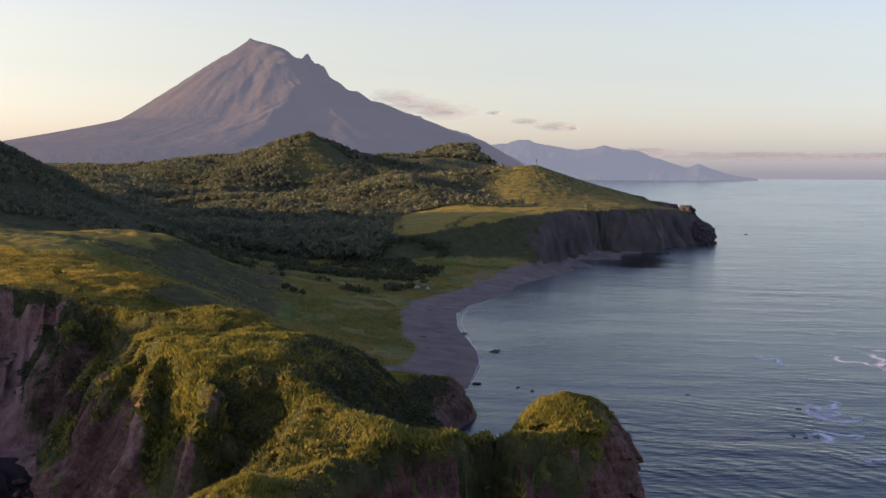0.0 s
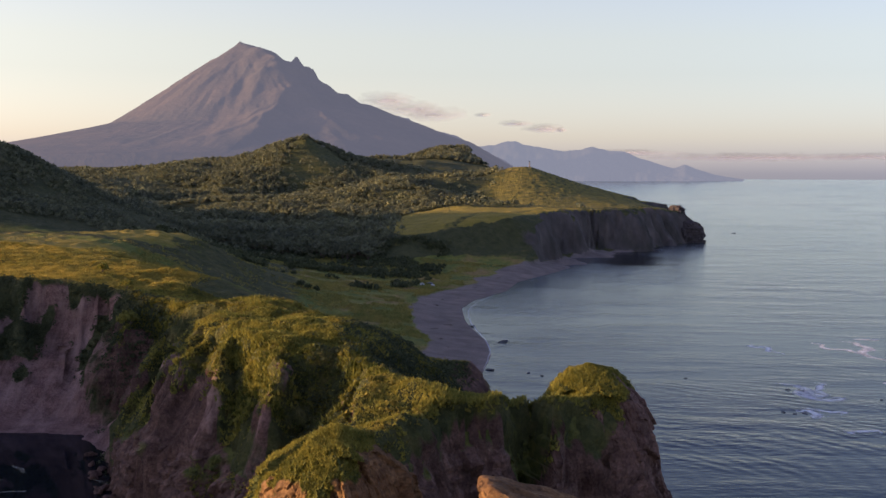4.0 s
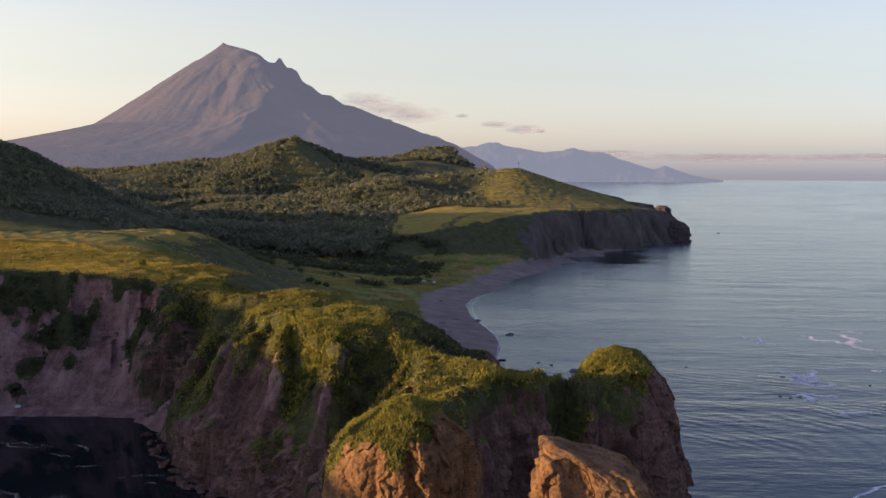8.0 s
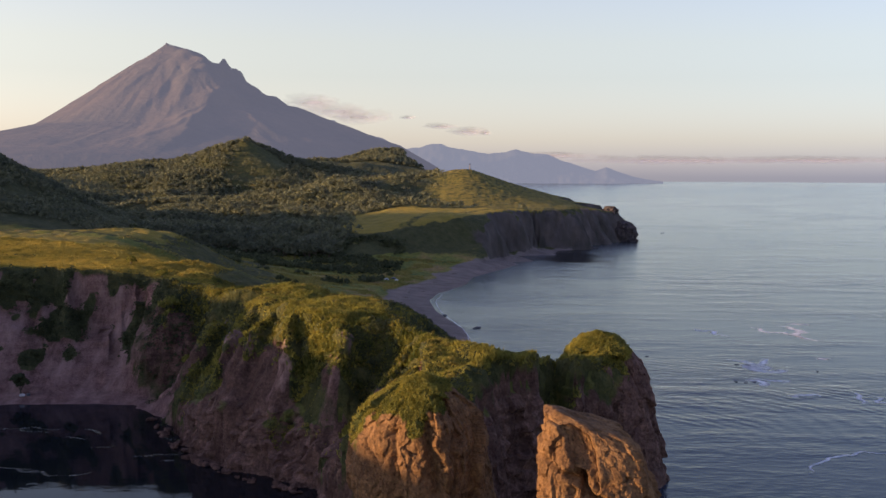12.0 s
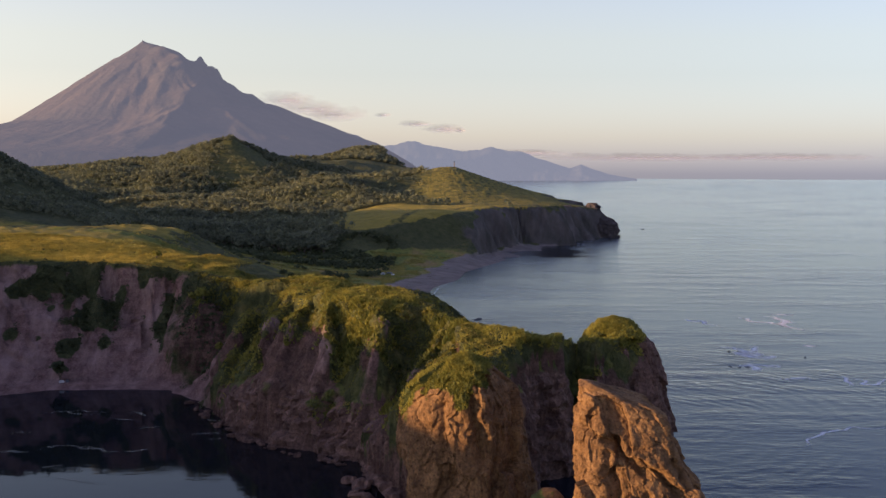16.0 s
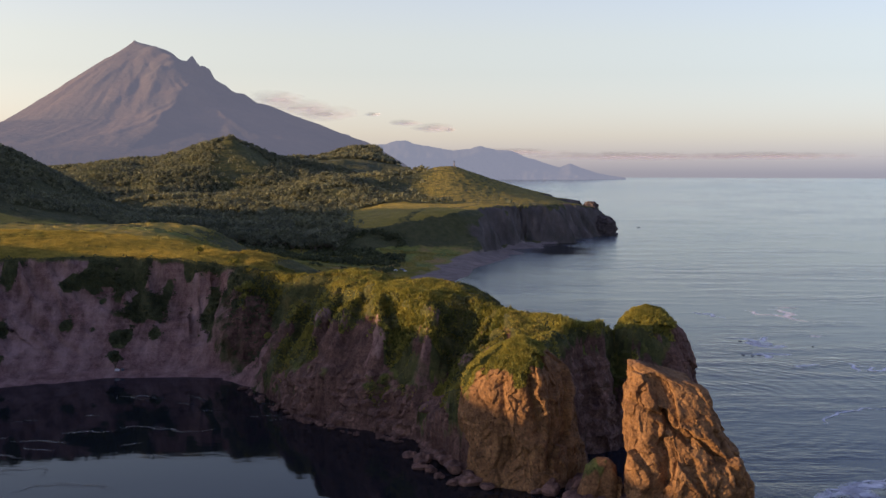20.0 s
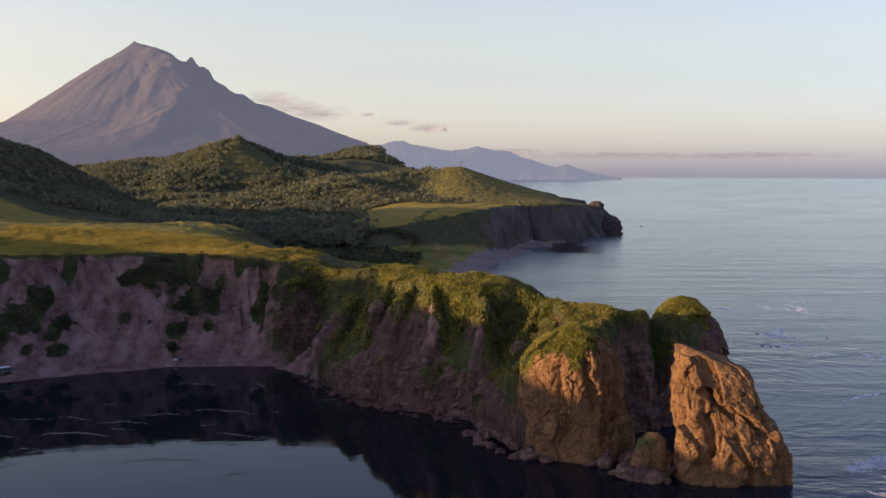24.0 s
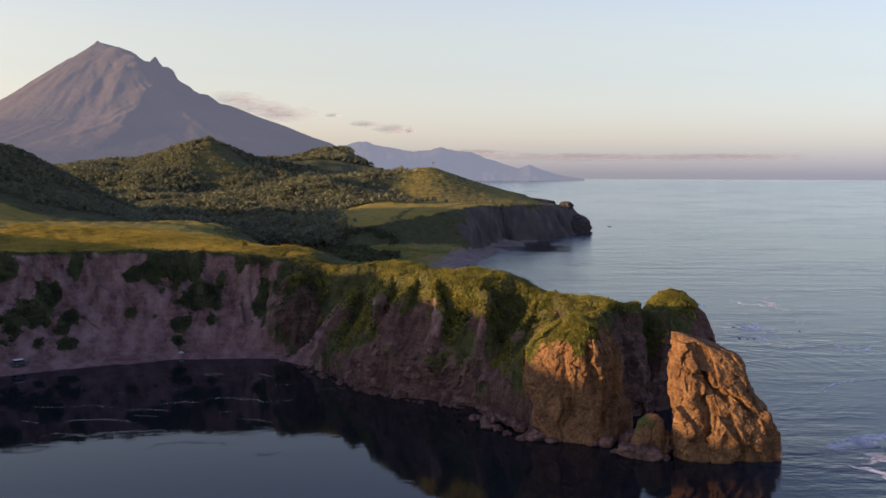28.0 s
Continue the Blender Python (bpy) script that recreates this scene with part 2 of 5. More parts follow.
def plain(name, rgb, rough=0.7, vary=0.35, scale=1.5, metal=0.0):
    m, n, l, b = material(name, rough)
    b.inputs["Metallic"].default_value = metal
    nz = noise_node(n, l, scale, 4)
    l.new(ramp(n, l, nz, [(0.3, tuple(c * (1 - vary) for c in rgb)), (0.7, tuple(min(1, c * (1 + vary)) for c in rgb))]), b.inputs["Base Color"])
    return m


def leaf_material(name, dark_rgb, light_rgb):
    """Foliage that varies from clump to clump."""
    m, n, l, b = material(name, 0.75)
    b.inputs["Specular IOR Level"].default_value = 0.15
    g = n.new("ShaderNodeNewGeometry")
    big = noise_node(n, l, 0.035, 3)
    tuft = noise_node(n, l, 0.28, 4, 0.6)
    v = maths(n, l, "ADD", maths(n, l, "MULTIPLY", g.outputs["Random Per Island"], 0.35), maths(n, l, "MULTIPLY", maths(n, l, "SUBTRACT", maths(n, l, "ADD", big, tuft), 0.7), 1.3))
    l.new(ramp(n, l, v, [(0.1, dark_rgb), (0.9, light_rgb)]), b.inputs["Base Color"])
    t = n.new("ShaderNodeBsdfTranslucent")
    l.new(ramp(n, l, v, [(0.1, dark_rgb), (0.9, light_rgb)]), t.inputs["Color"])
    s = n.new("ShaderNodeMixShader")
    s.inputs[0].default_value = 0.4
    l.new(b.outputs[0], s.inputs[1])
    l.new(t.outputs[0], s.inputs[2])
    l.new(s.outputs[0], n["Material Output"].inputs["Surface"])
    return m


m_tuft = leaf_material("tussock_grass", (0.046, 0.066, 0.017), (0.29, 0.252, 0.050))
m_low = leaf_material("low_shrub_leaves", (0.050, 0.062, 0.016), (0.26, 0.205, 0.045))
m_scrub = leaf_material("cliff_scrub", (0.034, 0.044, 0.023), (0.09, 0.10, 0.043))
# birch leaves are greyed and lifted, haze over the hills mixed into their colour
m_tree = leaf_material("birch_leaves", (0.078, 0.094, 0.066), (0.185, 0.186, 0.100))
m_hay = leaf_material("dry_grass", (0.15, 0.14, 0.028), (0.40, 0.30, 0.065))
m_meadow = leaf_material("meadow_grass", (0.12, 0.15, 0.04), (0.31, 0.245, 0.07))
m_wet = plain("wet_rock", (0.030, 0.027, 0.027), 0.35)
m_bark = plain("bark", (0.10, 0.075, 0.055), 0.9)

# sea water: ripples small and large, and a calmer cove
m_water, n, l, b = material("sea_water", 0.06)
swell = noise_node(n, l, 0.05, 3, 0.5, (1.2, 0.9, 1))
chop = noise_node(n, l, 0.30, 4, 0.6, (1.2, 0.8, 1))
ripple = noise_node(n, l, 1.3, 3, 0.6, (1.2, 0.9, 1))
open_sea = attribute(n, "open_sea")
drift = noise_node(n, l, 0.0085, 5, 0.6, (0.6, 1.1, 1))
ruffled = ramp(n, l, noise_node(n, l, 0.035, 5, 0.65, (0.5, 1.0, 1)), [(0.40, (0.2, 0.2, 0.2)), (0.60, (1.6, 1.6, 1.6))])
amount = maths(n, l, "MULTIPLY", maths(n, l, "MULTIPLY", open_sea, ruffled), ramp(n, l, drift, [(0.38, (0.12, 0.12, 0.12)), (0.60, (1, 1, 1))]))
h = maths(n, l, "ADD", maths(n, l, "MULTIPLY", swell, 0.6), maths(n, l, "ADD", maths(n, l, "MULTIPLY", chop, 0.32), maths(n, l, "MULTIPLY", ripple, 0.15)))
rings = n.new("ShaderNodeTexWave")
rings.wave_type, rings.rings_direction = "RINGS", "Z"
rings.inputs["Scale"].default_value, rings.inputs["Distortion"].default_value = 0.075, 16.0
rings.inputs["Detail"].default_value, rings.inputs["Detail Scale"].default_value = 3.0, 0.35
spot, about = n.new("ShaderNodeTexCoord"), n.new("ShaderNodeMapping")
about.inputs["Location"].default_value = (-20, -240, 0)
l.new(spot.outputs["Object"], about.inputs["Vector"])
l.new(about.outputs["Vector"], rings.inputs["Vector"])
h = maths(n, l, "ADD", h, maths(n, l, "MULTIPLY", maths(n, l, "MULTIPLY", rings.outputs["Fac"], attribute(n, "swell")), 0.20))
waves, fres = n.new("ShaderNodeBump"), n.new("ShaderNodeFresnel")
waves.inputs["Distance"].default_value = 0.48
fres.inputs["IOR"].default_value = 1.19
l.new(maths(n, l, "MULTIPLY", h, maths(n, l, "ADD", amount, 0.008)), waves.inputs["Height"])
gloss, deep, both = n.new("ShaderNodeBsdfGlossy"), n.new("ShaderNodeBsdfDiffuse"), n.new("ShaderNodeMixShader")
l.new(mix(n, l, open_sea, (0.006, 0.008, 0.010), (0.010, 0.020, 0.038)), deep.inputs["Color"])
l.new(mix(n, l, open_sea, (0.72, 0.74, 0.77), (0.84, 0.87, 0.85)), gloss.inputs["Color"])
l.new(maths(n, l, "ADD", 0.015, maths(n, l, "MULTIPLY", open_sea, 0.16)), gloss.inputs["Roughness"])
for node in (gloss, deep, fres):
    l.new(waves.outputs["Normal"], node.inputs["Normal"])
l.new(fres.outputs[0], both.inputs[0])
l.new(deep.outputs[0], both.inputs[1])
l.new(gloss.outputs[0], both.inputs[2])
l.new(both.outputs[0], n["Material Output"].inputs["Surface"])

m_foam, n, l, b = material("foam", 0.8)
b.inputs["Base Color"].default_value = (0.8, 0.8, 0.8, 1)
fz = noise_node(n, l, 0.9, 6, 0.7)
edge = attribute(n, "thick")
l.new(maths(n, l, "MULTIPLY", soft_edge(n, l, edge, fz, 0.5, 1.05), 0.8), b.inputs["Alpha"])
m_weed, n, l, b = material("kelp_streak", 0.7)
b.inputs["Base Color"].default_value = (0.20, 0.19, 0.13, 1)
fz = noise_node(n, l, 1.5, 6, 0.7)
l.new(maths(n, l, "MULTIPLY", soft_edge(n, l, attribute(n, "thick"), fz, 0.45, 0.95), 0.55), b.inputs["Alpha"])


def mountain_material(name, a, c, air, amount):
    """Slopes of the distant backdrop, kilometres away; emission paints in the haze before them."""
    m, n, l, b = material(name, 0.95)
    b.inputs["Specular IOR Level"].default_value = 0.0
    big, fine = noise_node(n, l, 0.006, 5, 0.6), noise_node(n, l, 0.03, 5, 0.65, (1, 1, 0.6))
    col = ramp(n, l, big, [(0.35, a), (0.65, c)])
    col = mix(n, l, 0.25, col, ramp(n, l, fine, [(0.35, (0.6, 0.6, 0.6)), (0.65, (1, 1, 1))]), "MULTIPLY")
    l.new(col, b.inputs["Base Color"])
    # haze put on as a glow of the slopes, in the air's colour
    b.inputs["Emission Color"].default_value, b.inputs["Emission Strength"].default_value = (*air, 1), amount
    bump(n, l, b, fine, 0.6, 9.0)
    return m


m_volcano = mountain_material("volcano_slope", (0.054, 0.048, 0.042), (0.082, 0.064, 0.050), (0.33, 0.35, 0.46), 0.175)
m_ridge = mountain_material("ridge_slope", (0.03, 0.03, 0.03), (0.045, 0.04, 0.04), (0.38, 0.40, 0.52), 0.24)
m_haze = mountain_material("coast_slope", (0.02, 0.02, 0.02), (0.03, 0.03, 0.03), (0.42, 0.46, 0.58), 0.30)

# ---- the land in plan ----
COAST = [(-2910, -873), (-873, -407.4), (-360, -184), (-190, -60), (-138, 40), (-150, 120), (-162, 180), (-154, 224), (-135.3, 244.3),
         (-123.4, 254), (-110.5, 261.8), (-97.5, 268.6), (-82.6, 271.5), (-69.6, 270.6), (-59.7, 258), (-52.7, 242.5), (-43.7, 225.1), (-34.7, 214.4),
         (-27.8, 208.6), (-19.8, 202.8), (-16, 192), (-12.5, 181), (-8, 171), (-1.5, 166), (4.5, 167), (10, 175), (12.5, 189), (20, 196), (30, 201), (37, 205),
         (39.5, 210), (39, 219), (34, 225), (27, 225.5), (21, 220), (17, 221.3), (18, 233.9), (15, 254.3), (9,
         273.6), (7, 300.7), (10.5, 318), (9.5, 326), (5, 333)]
COAST2 = [(3, 340.5), (5.9, 351.1), (6.9, 381.1), (4.9, 405.3), (0.9, 424.7), (-6.1, 459.5), (-10.1, 498.3), (-7.2, 526.3), (4.7, 567), (8.6, 610.5), (28.5,
         674.4), (48.3, 754.7), (61.1, 804), (79, 823.4), (93, 852.4), (104, 900.8), (116, 931.7), (128.5, 953.9), (134, 978.1), (129,
         1026.4), (98.6, 1093.9), (48.8, 1209.6), (8.9, 1354.3), (-60.9, 1643.3), (-135.8, 2134), (-252.2, 2910), (-485, 4559), (-2910, 4559)]
COAST = np.array(COAST + COAST2, float)
# top surface: x, y, height
TOPS_NEAR = [(-234, 228, 32), (-188, 275, 30), (-161, 323, 29), (-122, 309, 28.3), (-82, 305, 27.8), (-67, 290, 27), (-56, 285, 25.8), (-59, 334, 26.5),
             (-40, 296, 23), (-50, 302, 21), (-51, 291, 23.5), (-29, 284, 25.7), (-43, 256, 25.5), (-36, 247, 26.2), (-30, 235, 27), (-26, 229, 27), (-20, 224, 27.2), (-14, 217, 25.6), (-8, 218, 25.4), (-3, 213, 25), (2, 205, 24.6), (-14, 242, 27), (-6, 240, 27), (-16, 266, 24.2), (-7, 265, 22.2),
             (-1, 262, 19.8), (4, 258, 16.5), (11, 252, 12.5), (9, 236, 9), (3, 240, 17), (9, 222, 12), (14, 215, 11), (-3, 230, 25.6), (0.5, 203, 23.5), (6.7, 195, 25.6), (0, 186, 22.5),
             (13.5, 202, 22.2), (20, 208, 21.5), (23, 211, 17.5), (29.5, 215, 23.6), (34, 210, 20)]
TOPS_MID = [(-32, 312, 19), (-18, 302, 11), (-13, 284, 14), (-1, 289, 9.5), (-2, 301, 11), (5, 321, 8.5), (-10, 328, 6), (-35.8, 358.5, 9), (-21.9, 368.4, 4), (-69.6, 387, 17), (-99, 366.3, 29), (-104.9, 408.5, 30),
         (-177.6, 384.3, 34), (-59.8, 426.3, 6), (-20, 465.2, 3.2), (-30.1, 542.6, 3.2), (-69.8, 542.4, 5), (-10.3, 629.6, 3.2), (-60, 639, 6),
         (-125, 480, 30), (-114, 480, 28.5), (-104, 480, 25), (-94, 480, 19.5), (-86, 480, 12.5), (-118, 520, 19), (-138, 482, 29.5), (-152, 505, 27), (-185, 480, 29), (-190, 440, 31), (-197.9, 577.5, 38), (-239, 612, 62), (-209, 623, 44), (-166, 640, 23), (-140, 648, 8), (-290, 640, 76), (-413, 690, 85), (-248.4, 791.6, 18), (7.6, 668.3,
         4), (-129.6, 658.1, 8), (-179.1, 696, 14)]
TOPS_FAR = [(-71, 648, 5), (-57, 651, 5), (-37, 648, 5), (-12, 659, 5), (6, 670, 5), (-80, 664, 8), (-22, 678, 9.5), (-38, 668, 9), (-5, 688, 10), (8, 700, 11), (-57, 668, 13), (-47, 682, 19), (-30, 694, 22), (-13, 703, 25), (2, 712, 27), (10, 738, 28),
            (30, 800, 28.5), (51, 820, 28), (77, 838, 27), (107, 905, 26), (-50, 735, 24.5), (-18, 780, 27), (46, 900, 29), (-30, 850, 28.5), (-9, 900, 30), (-66, 730, 22), (-58, 800, 26), (-100, 745, 13),
            (93, 960, 28), (122, 950, 23), (-149, 773, 14), (-290, 900, 20), (-119, 890, 27), (-650, 1700, 54), (-569, 1700, 57), (-486, 1700, 58), (-760, 1650, 54), (-900, 1650, 60), (-1150, 2300, 66),
            (-152, 1015, 39), (-107, 1022, 55), (-61, 1028, 56), (7, 1030, 58), (53, 1030, 43), (76, 1025, 34), (100, 1000, 27), (-60, 1150, 36), (-160, 1120, 28), (-250, 1090, 26), (0, 1180, 30), (-370, 1230, 56), (-310, 1255, 57), (-271, 1265, 77), (-232, 1274, 100),
            (-203, 1280, 81), (-175, 1285, 61), (-151, 1289, 52), (-450, 1200, 47), (-152, 1662, 78), (-91, 1668, 87), (-45, 1670, 74), (-205, 1655, 60), (-620, 1300, 50), (-580, 2330, 62), (-1320, 1290, 55), (-970, 660, 85)]
# higher land west of the cove, unseen, added to throw shadow over the cliffs
TOPS_WEST = [(-213, 147, 50), (-226, 184, 51.5), (-240, 222, 58.5), (-255, 252, 57), (-340, 420, 58), (-350, 480, 64), (-266, 292, 50), (-204, 123, 43), (-198, 106, 37), (-190, 84, 32), (-180, 50, 28), (-170, 10, 25),
             (-300, 150, 49), (-300, 220, 42), (-300, 90, 38), (-420, 100, 44), (-900, 0, 50), (-330, 300, 40)]
TOPS = np.array(TOPS_NEAR + TOPS_MID + TOPS_FAR + TOPS_WEST, float)
# width of the slope from the water's edge to the top: x, y, width
SLOPES = np.array([(-165, 200, 34), (-150, 100, 36), (-179.2, 242.2, 38), (-122.4, 256.9, 46), (-89.6, 271.5, 37), (-61.7, 263.8, 17), (-49.7, 237.7, 20), (-34.7, 215.4, 18), (-19.8, 202.8, 17), (-7.8,
         180.6, 7), (4.1, 174.8, 6), (13, 190, 3), (21, 197, 3), (17.5, 222, 5), (36, 197.1, 6), (46.9, 207.8, 8), (37.9, 224.3, 8), (22, 217, 4), (17, 237.8, 5), (8, 276.5,
         22), (8, 300, 9), (9, 322, 6), (4, 334, 10), (5.9, 387.9, 26), (-8.1, 484.7, 28), (4.7, 581.5, 30), (29.5, 678.3, 20), (59.2, 775, 36), (79, 828.2, 24), (128.6,
         920.1, 18), (144.4, 978.1, 14), (48.8, 1209.6, 30), (-388, -97, 60)], float)


def rbf_fit(p):
    d = np.hypot(p[:, None, 0] - p[None, :, 0], p[:, None, 1] - p[None, :, 1])
    n = len(p)
    a = np.zeros((n + 1, n + 1))
    a[:n, :n], a[:n, n], a[n, :n] = -d, 1, 1
    return np.linalg.solve(a, np.append(p[:, 2], 0))


def rbf(p, c, x, y):
    out = np.full(x.shape, c[-1])
    for (px, py, _), w in zip(p, c):
        out -= w * np.sqrt((x - px) ** 2 + (y - py) ** 2 + 4.0)
    return out


TOP_W = rbf_fit(TOPS)


def near_value(p, x, y):
    num, den = 0.0, 0.0
    for px, py, v in p:
        w = 1.0 / ((x - px) ** 2 + (y - py) ** 2 + 9.0) ** 2
        num, den = num + w * v, den + w
    return num / den


def coast_distance(x, y):
    """Metres inland from the water's edge (negative at sea), and metres along the coast."""
    best, along, inside = np.full(x.shape, 1e9), np.zeros(x.shape), np.zeros(x.shape, bool)
    n, run = len(COAST), 0.0
    for i in range(n):
        (ax, ay), (bx, by) = COAST[i], COAST[(i + 1) % n]
        dx, dy = bx - ax, by - ay
        s = np.clip(((x - ax) * dx + (y - ay) * dy) / (dx * dx + dy * dy), 0, 1)
        d = np.hypot(x - ax - s * dx, y - ay - s * dy)
        along = np.where(d < best, run + s * math.hypot(dx, dy), along)
        best = np.minimum(best, d)
        run += math.hypot(dx, dy)
        if ay != by:
            inside ^= ((ay > y) != (by > y)) & (x < (bx - ax) * (y - ay) / (by - ay) + ax)
    return np.where(inside, best, -best), along


def cove_side(x, y):
    """Where the earth cliff of the cove takes over from the rocky headland."""
    return step(4, -5, x + 59 + 0.35 * (y - 262) + 5 * fbm(x / 9, y / 9, 3.0, 2)) * step(420, 380, y)


lengths = np.append(0, np.cumsum(np.hypot(*np.diff(COAST, axis=0).T)))
FACE_A = lengths[np.argmin(np.hypot(COAST[:, 0] + 59.7, COAST[:, 1] - 258))]
FACE_B = lengths[np.argmin(np.hypot(COAST[:, 0] + 1.5, COAST[:, 1] - 166))]


# rim of the headland's western face, and the spurs that run down from it: x, y, height
RIM = [(-62, 292, 25.5), (-55, 283, 25), (-50, 274, 25.5), (-44, 262, 25.8), (-36, 246, 26.4), (-30, 234.5, 27), (-26.5, 228, 27), (-19.5, 223, 27.2), (-15, 217, 25.8), (-8, 217.5, 25.3), (-3, 212, 25), (1, 205, 24.6), (4, 198, 25.2), (5, 188, 22)]
SPURS = [([(-44, 262, 25.6), (-46.5, 254, 22), (-49, 248, 15), (-50.5, 244.5, 8)], 1.7, 1.9),
         ([(-37, 247, 26.2), (-40.5, 238, 21.5), (-42.5, 231.5, 13), (-43, 228, 7)], 1.7, 2.1),
         ([(-30, 234.5, 27), (-34, 225.5, 21.8), (-36.3, 219.5, 13), (-36.5, 216, 7)], 1.5, 2.0),
         ([(-27, 228.5, 26.8), (-26.2, 217.2, 21.2), (-26.6, 213, 12), (-27, 210, 7)], 1.5, 2.6),
         ([(-18, 221, 26.4), (-15, 212.8, 24), (-16.7, 208, 19.2), (-18, 204.5, 9)], 1.7, 2.3),
         ([(-3, 212, 25), (-6.5, 206.5, 19.8), (-9.5, 202.5, 15), (-13, 198, 7)], 1.6, 2.3),
         ([(4, 198, 25.2), (-1, 193, 22.6), (-6, 187, 18.5), (-10.5, 180, 13.5), (-12, 175, 8)], 1.1, 1.5)]
# a bare ridge of earth runs down from the rim into the corner of the cove, beside a deep scrubby gully
EARTH_SPUR = [(-46.5, 266.5, 21.5), (-50, 267.2, 17), (-56, 268.2, 9.5), (-63, 268.8, 1.6)]
# a narrow cleft parts the knoll from the headland
CLEFT = [(20.3, 226, 21.2), (20.5, 211, 21.6), (20.5, 205, 18.5), (20.5, 200, 3), (21, 190, 0)]
COVE_GULLIES = [[(-59, 291, 26), (-58.5, 281, 15.5), (-60.5, 274, 4)], [(-77, 302, 27), (-76, 294, 20.5), (-75, 287, 12)], [(-102, 306, 28), (-101, 300, 22), (-100, 293, 14)]]


def line_distance(line, x, y):
    """Metres from a line (positive on its right-hand side) and its height at the nearest point."""
    best, side, high = np.full(x.shape, 1e9), np.ones(x.shape), np.zeros(x.shape)
    for (ax, ay, az), (bx, by, bz) in zip(line, line[1:]):
        dx, dy = bx - ax, by - ay
        f = np.clip(((x - ax) * dx + (y - ay) * dy) / (dx * dx + dy * dy), 0, 1)
        q = np.hypot(x - ax - f * dx, y - ay - f * dy)
        near_ = q < best
        side = np.where(near_, np.where((x - ax) * dy - (y - ay) * dx > 0, 1.0, -1.0), side)
        high = np.where(near_, az + (bz - az) * f, high)
        best = np.minimum(best, q)
    return best * side, high


def land(x, y):
    """Heights of the ground, with how far up the sea slope each point lies."""
    d, along = coast_distance(x, y)
    top = rbf(TOPS, TOP_W, x, y)
    wide = near_value(SLOPES, x, y)
    high = np.clip((top - 6) / 14, 0, 1)
    far = step(500, 900, y)
    cove = cove_side(x, y)
    head = (1 - cove) * (1 - far)
    rill = np.abs(fbm((along + 0.35 * d) / 7.0, d / 34.0, 6.2, 4))
    # the headland's western face: a low rock wall, then spurs and gullies up to the crest
    face = head * step(FACE_A - 4, FACE_A + 8, along) * step(FACE_B + 4, FACE_B - 6, along)
    dd = d + high * (1.4 * fbm(x / 17, y / 17, 5.1, 3) * (1 + 2.0 * far) + 0.8 * fbm(x / 4.3, y / 4.3, 1.7, 3) * (1 + far)
                     + cove * (1.6 - 6.0 * rill) * step(9, 22, d) * step(-54, -60, x)
                     - far * (24.0 * np.abs(fbm(along / 30.0, 0.0, 9.0, 4)) - 5.0) * step(10, 40, x) * step(690, 730, y))
    dd = dd + far * high * step(10, 40, x) * step(690, 730, y) * (4.0 * np.round(2.5 * vnoise(along / 13.0, 0 * d, 4.0)) / 2.5)
    strip = cove * 8.0 + 15.0 * step(640, 680, y) * step(88, 62, x)
    s = np.clip((dd - strip) / (wide - strip), 0, 1.3)
    u = np.clip(s, 0, 1)
    prof = (1 - cove) * (1 - (1 - u) ** 1.6) + cove * (0.55 * u + 0.45 * u ** 2.2)
    wx, wy = x + 1.3 * fbm(x / 7, y / 7, 6.6, 3), y + 1.3 * fbm(x / 7, y / 7, 9.9, 3)
    rim, rim_z = line_distance(RIM, wx, wy)
    out = np.maximum(rim, 0)
    v = np.clip(d / (np.maximum(d, 0.1) + out), 0, 1)
    wall = (8.0 + 2.0 * fbm(along / 11, 0 * d, 2.7, 2)) * step(-0.4, 4.2, d + 1.3 * fbm(x / 3.4, y / 3.4, 7.1, 3))
    west = wall + np.maximum(rim_z - wall, 0) * np.clip((v - 0.12) / 0.88, 0, 1) ** 1.9
    for line, left, right in SPURS:
        q, crest = line_distance(line, wx, wy)
        west = np.maximum(west, np.where(d > 0.5, crest + 0.5 * fbm(x / 2.3, y / 2.3, 1.1, 2) - np.where(q > 0, left, right) * (np.sqrt(q * q + 0.5) - 0.7), 0))
    west = np.where(rim <= 0, top, np.minimum(west, rim_z + 0.4))
    shore = np.clip(dd, 0, 15) * 0.2 * step(0, 6, strip)
    z = (shore * (1 - u) + np.maximum(top, 0.5) * prof) * (1 - face) + west * face
    s = np.where(face > 0.5, v * 1.02, s)
    z = z + step(0.2, 1.0, s) * (0.5 * fbm(x / 22, y / 22, 0.3, 3) + 0.3 * fbm(x / 3.1, y / 3.1, 9.2, 3)) * np.clip((top - 3) / 15, 0.05, 1)
    z = z + head * high * step(0.1, 0.5, s) * (0.9 * fbm(x / 7.0, y / 7.0, 3.3, 4) + 2.4 * (0.22 - np.abs(fbm(x / 11.0, y / 15.0, 7.3, 3))) * step(1.15, 0.9, s))
    z = z + face * step(4, 10, d) * (0.4 - 1.5 * np.abs(fbm(along / 5.5 + d / 40, d / 22.0, 4.9, 3))) * step(0, 2, rim)
    for line in COVE_GULLIES:
        q, floor = line_distance(line, wx, wy)
        z = np.minimum(z, np.maximum(floor + 1.25 * np.maximum(np.abs(q) - 2.2, 0), 0.6))
    q, floor = line_distance(CLEFT, x + 0.4 * fbm(x / 3, y / 3, 2.0, 2), y)
    z = np.where(d > 0, np.minimum(z, np.maximum(floor + 7.0 * np.maximum(np.abs(q) - 0.8, 0), 0.2)), z)
    q, crest = line_distance(EARTH_SPUR, wx, wy)
